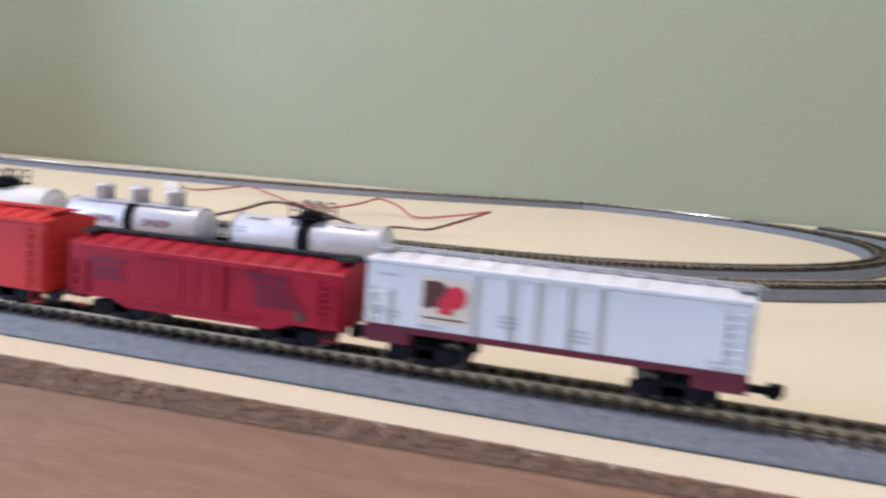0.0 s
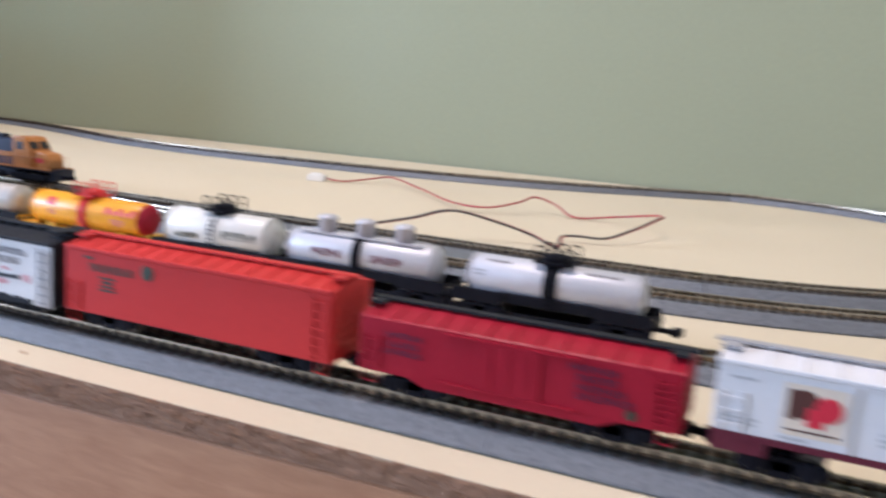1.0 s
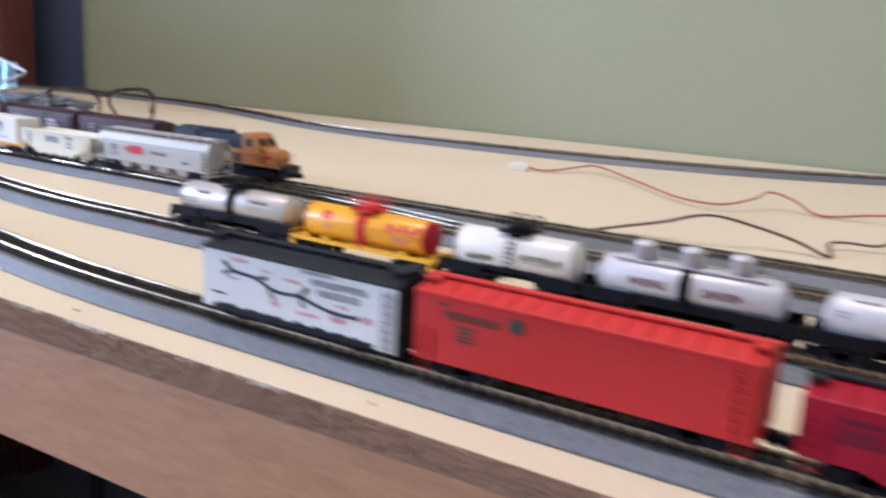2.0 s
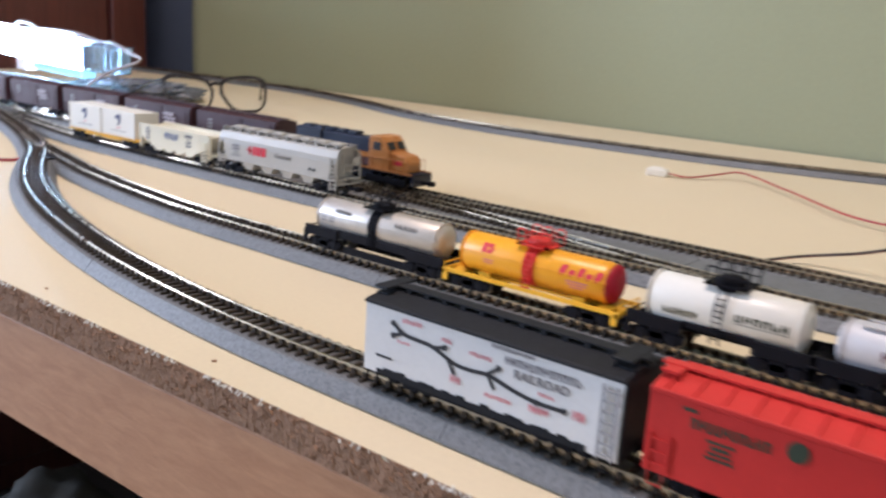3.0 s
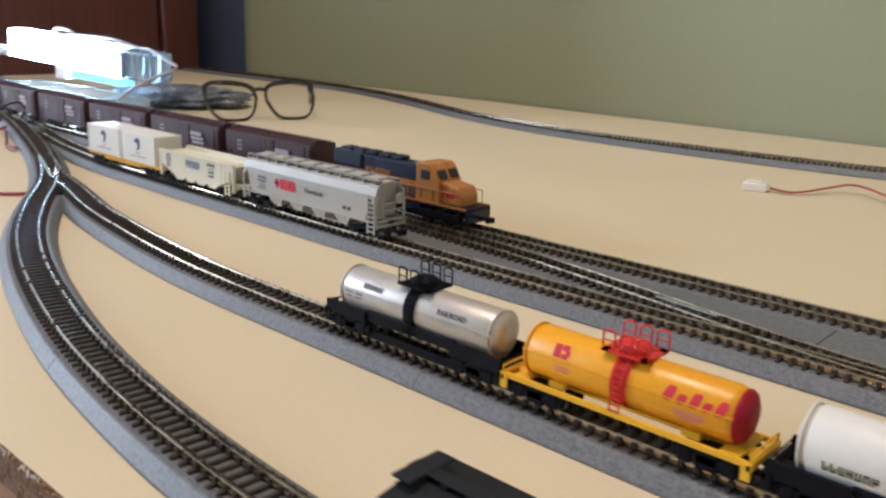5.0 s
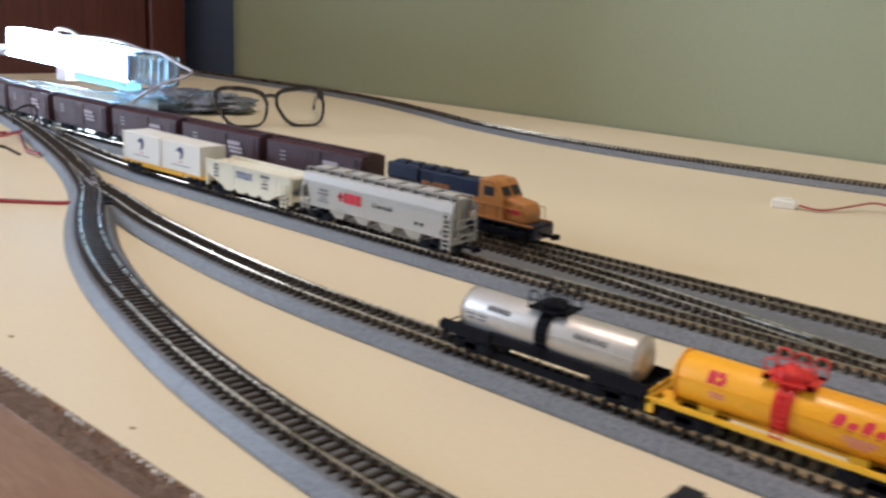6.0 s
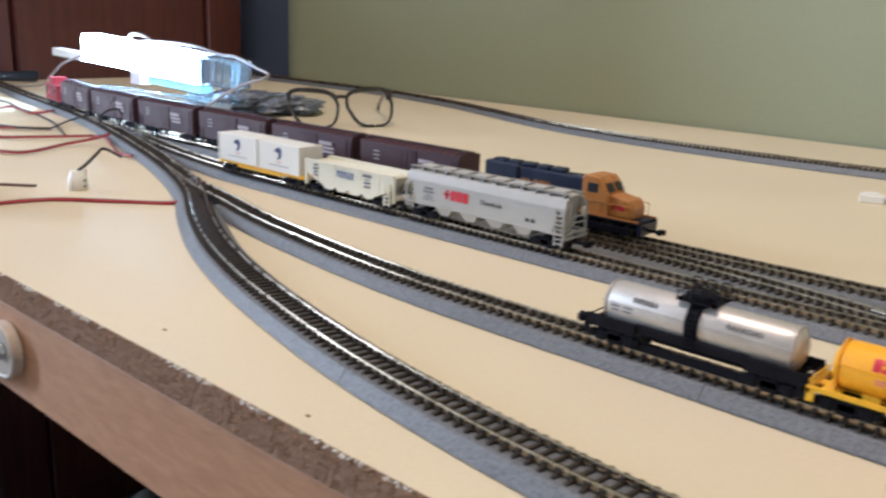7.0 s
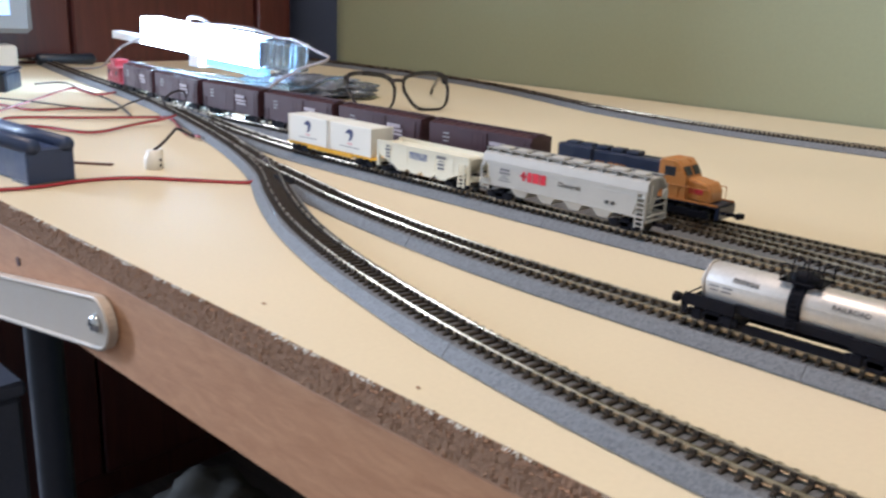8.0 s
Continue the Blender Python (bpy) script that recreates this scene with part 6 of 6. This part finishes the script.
# the clear tray with the lamp on top
tray = thing("clear_tray", pose(-1.066, 0.688, 0, 0, 0, 4), "long clear plastic tray lying behind the tracks", "tray")
TL = 0.118
part("base", boxes((-TL, TL, -0.030, 0.030, 0.0, 0.0016), bevel=0.0004), "acrylic_thin", tray)
for sy in (-0.030, 0.030):
    part("side_wall", boxes((-TL, TL, sy - 0.0010, sy + 0.0010, 0.0016, 0.0175), bevel=0.0004), "acrylic_thin", tray)
    part("rim", boxes((-TL, TL, sy - 0.0030, sy + 0.0030, 0.0175, 0.0195), bevel=0.0006), "acrylic", tray)
for sx in (-TL, TL):
    part("end_wall", boxes((sx - 0.0010, sx + 0.0010, -0.030, 0.030, 0.0016, 0.0175), bevel=0.0004), "acrylic_thin", tray)
for k in range(6):
    x = -TL + (k + 0.5) * TL / 3
    part("rib", boxes((x - 0.0012, x + 0.0012, -0.029, 0.029, 0.0016, 0.006), bevel=0.0004), "acrylic_thin", tray)
lamp = thing("led_lamp", pose(-0.9477, 0.7267, 0.0317, 0, 4.4, 13.0), "bright white led lamp in a clear housing on a plastic tray", "lamp")
part("light_block", boxes((-0.2235, -0.0660, 0.0, 0.022, 0.0, 0.0292), bevel=0.0012), "led", lamp, "glowing white light block")
part("divider", boxes((-0.0445, -0.0400, 0.0005, 0.021, 0.0, 0.0255), bevel=0.0005), "slate", lamp, "dark divider")
part("light_strip", boxes((-0.0655, -0.0465, 0.0, 0.020, -0.0010, 0.0190), bevel=0.0010), "led", lamp, "glowing white light strip")
# added plate behind the block, stops its light reaching the wall
part("spill_block", boxes((-0.2260, -0.0460, 0.0223, 0.0245, -0.0015, 0.0300), bevel=0.0005), "led_white", lamp, "added white plate that keeps lamp light off the wall")
part("tab", boxes((-0.2740, -0.2240, 0.001, 0.014, -0.0010, 0.0075), bevel=0.0006), "led_white", lamp, "white end tab")
hs = bm_new()
box(hs, -0.0650, 0.0, -0.0010, 0.030, -0.0006, 0.0292, 0.0012)
box(hs, -0.0640, -0.0030, 0.0015, 0.0275, 0.0024, 0.0262, 0.0010)
part("clear_end", hs, "acrylic", lamp, "clear housing end")
for k in range(3):
    x = -0.034 + k * 0.010
    part("fin", boxes((x - 0.0016, x + 0.0016, 0.003, 0.022, 0.0030, 0.0256), bevel=0.0003), "acrylic", lamp)
part("diffuser", boxes((-0.1200, -0.0430, -0.0010, 0.020, -0.0105, -0.0012), bevel=0.0008), "acrylic_blue", lamp, "clear lower diffuser")
part("foot", boxes((-0.1460, -0.1300, 0.0, 0.016, -0.0145, -0.0002), bevel=0.0008), "led_white", lamp)
part("hanger", tube(bm_new(), spline([(-0.158, 0.008, 0.0290), (-0.155, 0.008, 0.0365), (-0.140, 0.008, 0.0385), (-0.124, 0.008, 0.0345), (-0.121, 0.008, 0.0290)], 0.003), 0.0016, 8), "wire_grey", lamp, smooth=True)
wire("lamp_cable", [(-1.09, 0.700, 0.0735), (-1.06, 0.706, 0.0750), (-1.00, 0.716, 0.0735), (-0.960, 0.722, 0.0665), (-0.925, 0.715, 0.0665), (-0.875, 0.704, 0.0590), (-0.8507, 0.6996, 0.0538), (-0.888, 0.690, 0.040), (-0.908, 0.672, 0.022), (-0.905, 0.658, 0.008), (-0.902, 0.652, 0.0012)], "wire_grey", "thin grey cable curving from the lamp to the table", 0.0014, "lamp cables")
wire("lamp_cable", [(-1.09, 0.702, 0.0740), (-1.115, 0.692, 0.0690), (-1.145, 0.676, 0.0580), (-1.19, 0.668, 0.0440), (-1.25, 0.680, 0.0260), (-1.32, 0.697, 0.0080), (-1.385, 0.692, 0.0016), (-1.41, 0.680, 0.0015)], "wire_grey", "thin grey cable hanging down behind the tray", 0.0014, "lamp cables")

# crumbs broken off the chipboard edge
CRUMBS = ((-0.2767, 0.3518), (-0.3732, 0.3510), (-0.4620, 0.3580), (-0.1500, 0.3515))
cr = random.Random(8)
for cx, cy in CRUMBS:
    cbm = bm_new()
    bmesh.ops.create_icosphere(cbm, subdivisions=2, radius=1.0)
    for v in cbm.verts:
        k = 1 + noise.noise(v.co * 1.7 + Vector((cx * 50, 0, 0))) * 0.6
        v.co = Vector((v.co.x * 0.0008 * k, v.co.y * 0.0005 * k, max(0.0, v.co.z * 0.0004 * k + 0.0003)))
    co_ = part("crumb", cbm, "chip")
    co_.matrix_world = pose(cx, cy, 0.0, 0, 0, cr.uniform(0, 180))
    tagged(co_, "tiny brown chipboard crumb lying on the laminate", "crumb", "crumbs on the table")

# crumpled film bag
bg = bm_new()
bmesh.ops.create_icosphere(bg, subdivisions=5, radius=1.0)
for v in bg.verts:
    k = 1 + noise.noise(v.co * 2.6) * 0.30 + noise.noise(v.co * 6.5) * 0.16 + noise.noise(v.co * 14) * 0.07
    v.co = Vector((v.co.x * 0.075 * k, v.co.y * 0.046 * k, max(0.0006, v.co.z * 0.013 * k + 0.009)))
bgo = part("film_bag", bg, "bag", smooth=True)
bgo.matrix_world = pose(-1.010, 0.795, 0.0, 0, 0, 32)
tagged(bgo, "crumpled grey-blue plastic film bag behind the glasses", "bag")

# spectacles
g0, g1 = Vector((-0.8628, 0.7384, 0)), Vector((-0.8279, 0.8473, 0))
LEAN = Matrix.Rotation(radians(-31), 4, "X")      # the front leans back on its arms
gang = math.degrees(math.atan2(g1.y - g0.y, g1.x - g0.x))
gl = thing("glasses", pose(g0.x, g0.y, 0, 0, 0, gang), "dark tortoiseshell spectacles standing open on the table", "glasses")
GW = (g1 - g0).length


def lens_outline(cx, sgn, n=40):
    pts = []
    for k in range(n):
        a = 2 * math.pi * k / n
        c_, s_ = math.cos(a), math.sin(a)
        rx = 0.0246
        rz = 0.0158 if s_ > 0 else 0.0222
        e = 0.52
        x = rx * math.copysign(abs(c_) ** e, c_)
        z = rz * math.copysign(abs(s_) ** (e + 0.12), s_)
        if z < 0:
            x *= 1 - 0.24 * (-z / rz)
        z += 0.0022 * (x / rx) * sgn if z > 0 else 0.0
        pts.append(Vector((cx + x, 0, 0.0244 + z)))
    return pts


for cx, sgn in ((0.0265, -1), (GW - 0.0265, 1)):
    o = lens_outline(cx, sgn)
    rimb = bm_new()
    inner_, outer_ = [], []
    ctr = Vector((cx, 0, 0.0244))
    for p in o:
        dvec = (p - ctr).normalized()
        th = 0.0040 if p.z > 0.033 else 0.0021
        for lst, q in ((inner_, p - dvec * 0.0002), (outer_, p + dvec * th)):
            lst.append((rimb.verts.new(q + Vector((0, -0.0016, 0))), rimb.verts.new(q + Vector((0, 0.0016, 0)))))
    n_ = len(o)
    for i in range(n_):
        j = (i + 1) % n_
        rimb.faces.new((outer_[i][0], outer_[j][0], inner_[j][0], inner_[i][0]))
        rimb.faces.new((inner_[i][1], inner_[j][1], outer_[j][1], outer_[i][1]))
        rimb.faces.new((outer_[i][1], outer_[j][1], outer_[j][0], outer_[i][0]))
        rimb.faces.new((inner_[i][0], inner_[j][0], inner_[j][1], inner_[i][1]))
    bmesh.ops.recalc_face_normals(rimb, faces=rimb.faces[:])
    bmesh.ops.transform(rimb, matrix=LEAN, verts=rimb.verts[:])
    part("rim", rimb, "glasses", gl)
    lb = bm_new()
    f0 = [lb.verts.new(p + Vector((0, -0.0006, 0))) for p in o]
    f1 = [lb.verts.new(p + Vector((0, 0.0006, 0))) for p in o]
    lb.faces.new(f0); lb.faces.new(f1[::-1])
    for i in range(n_):
        j = (i + 1) % n_
        lb.faces.new((f0[i], f1[i], f1[j], f0[j]))
    bmesh.ops.recalc_face_normals(lb, faces=lb.faces[:])
    bmesh.ops.transform(lb, matrix=LEAN, verts=lb.verts[:])
    lob = part("lens", lb, "lens", gl, "clear lens")
    lob.visible_shadow = False
br = tube(bm_new(), spline([(0.0495, 0, 0.0325), (GW / 2 - 0.003, -0.001, 0.0340), (GW / 2 + 0.003, -0.001, 0.0340), (GW - 0.0495, 0, 0.0325)], 0.002), 0.0019, 10)
bmesh.ops.transform(br, matrix=LEAN, verts=br.verts[:])
part("bridge", br, "glasses", gl, smooth=True)
for sx, x in ((-1, 0.0015), (1, GW - 0.0015)):
    hg = boxes((x - 0.0024, x + 0.0024, -0.0012, 0.0050, 0.0318, 0.0402), bevel=0.0008)
    bmesh.ops.transform(hg, matrix=LEAN, verts=hg.verts[:])
    part("hinge", hg, "glasses", gl)
    out = -0.07 if sx < 0 else 0.40      # one arm is splayed outwards
    tp = spline([(x + out * (q - 0.0235), q, z_) for q, z_ in ((0.0225, 0.0318), (0.06, 0.0265), (0.095, 0.0165), (0.118, 0.0100), (0.132, 0.0022))], 0.004)
    part("temple", tube(bm_new(), tp, 0.0019, 8), "glasses", gl, smooth=True)

# things at the far end: monitor, dark tool and box
mon = thing("monitor", pose(-1.425, 0.612, 0, 0, 0, -8), "small grey computer monitor showing a pale screen", "monitor")
part("bezel", boxes((-0.03, 0.0, -0.11, 0.045, 0.045, 0.17), bevel=0.006), "bezel", mon)
part("screen", boxes((0.0, 0.002, -0.09, 0.018, 0.068, 0.155)), "screen", mon, "pale blue lit screen")
part("stand", boxes((-0.045, 0.006, -0.10, 0.022, 0.0, 0.030), (-0.03, -0.012, -0.06, -0.02, 0.031, 0.05), bevel=0.003), "plug", mon, "white monitor foot")
tool = thing("screwdriver", pose(-1.446, 0.672, 0.0095, 0, 0, 262), "dark blue handled screwdriver lying on the table", "tool")
part("handle", turned(bm_new(), [(-0.075, 0.003), (-0.070, 0.0080), (-0.03, 0.0068), (0.0, 0.0082), (0.004, 0.0060)], "x", (0, 0, 0), 18), "legsteel", tool, smooth=True)
part("shaft", turned(bm_new(), [(0.004, 0.0022), (0.075, 0.0022), (0.080, 0.0010)], "x", (0, 0, 0), 12), "brightsteel", tool, smooth=True)
db = thing("battery_box", pose(-1.20, 0.505, 0, 0, 0, 55), "small dark blue plastic box on the table", "box")
part("case", boxes((-0.04, 0.04, -0.028, 0.028, 0.0, 0.019), bevel=0.002), "legsteel", db)
part("lid", boxes((-0.041, 0.041, -0.029, 0.029, 0.0192, 0.0225), bevel=0.001), "legsteel", db)
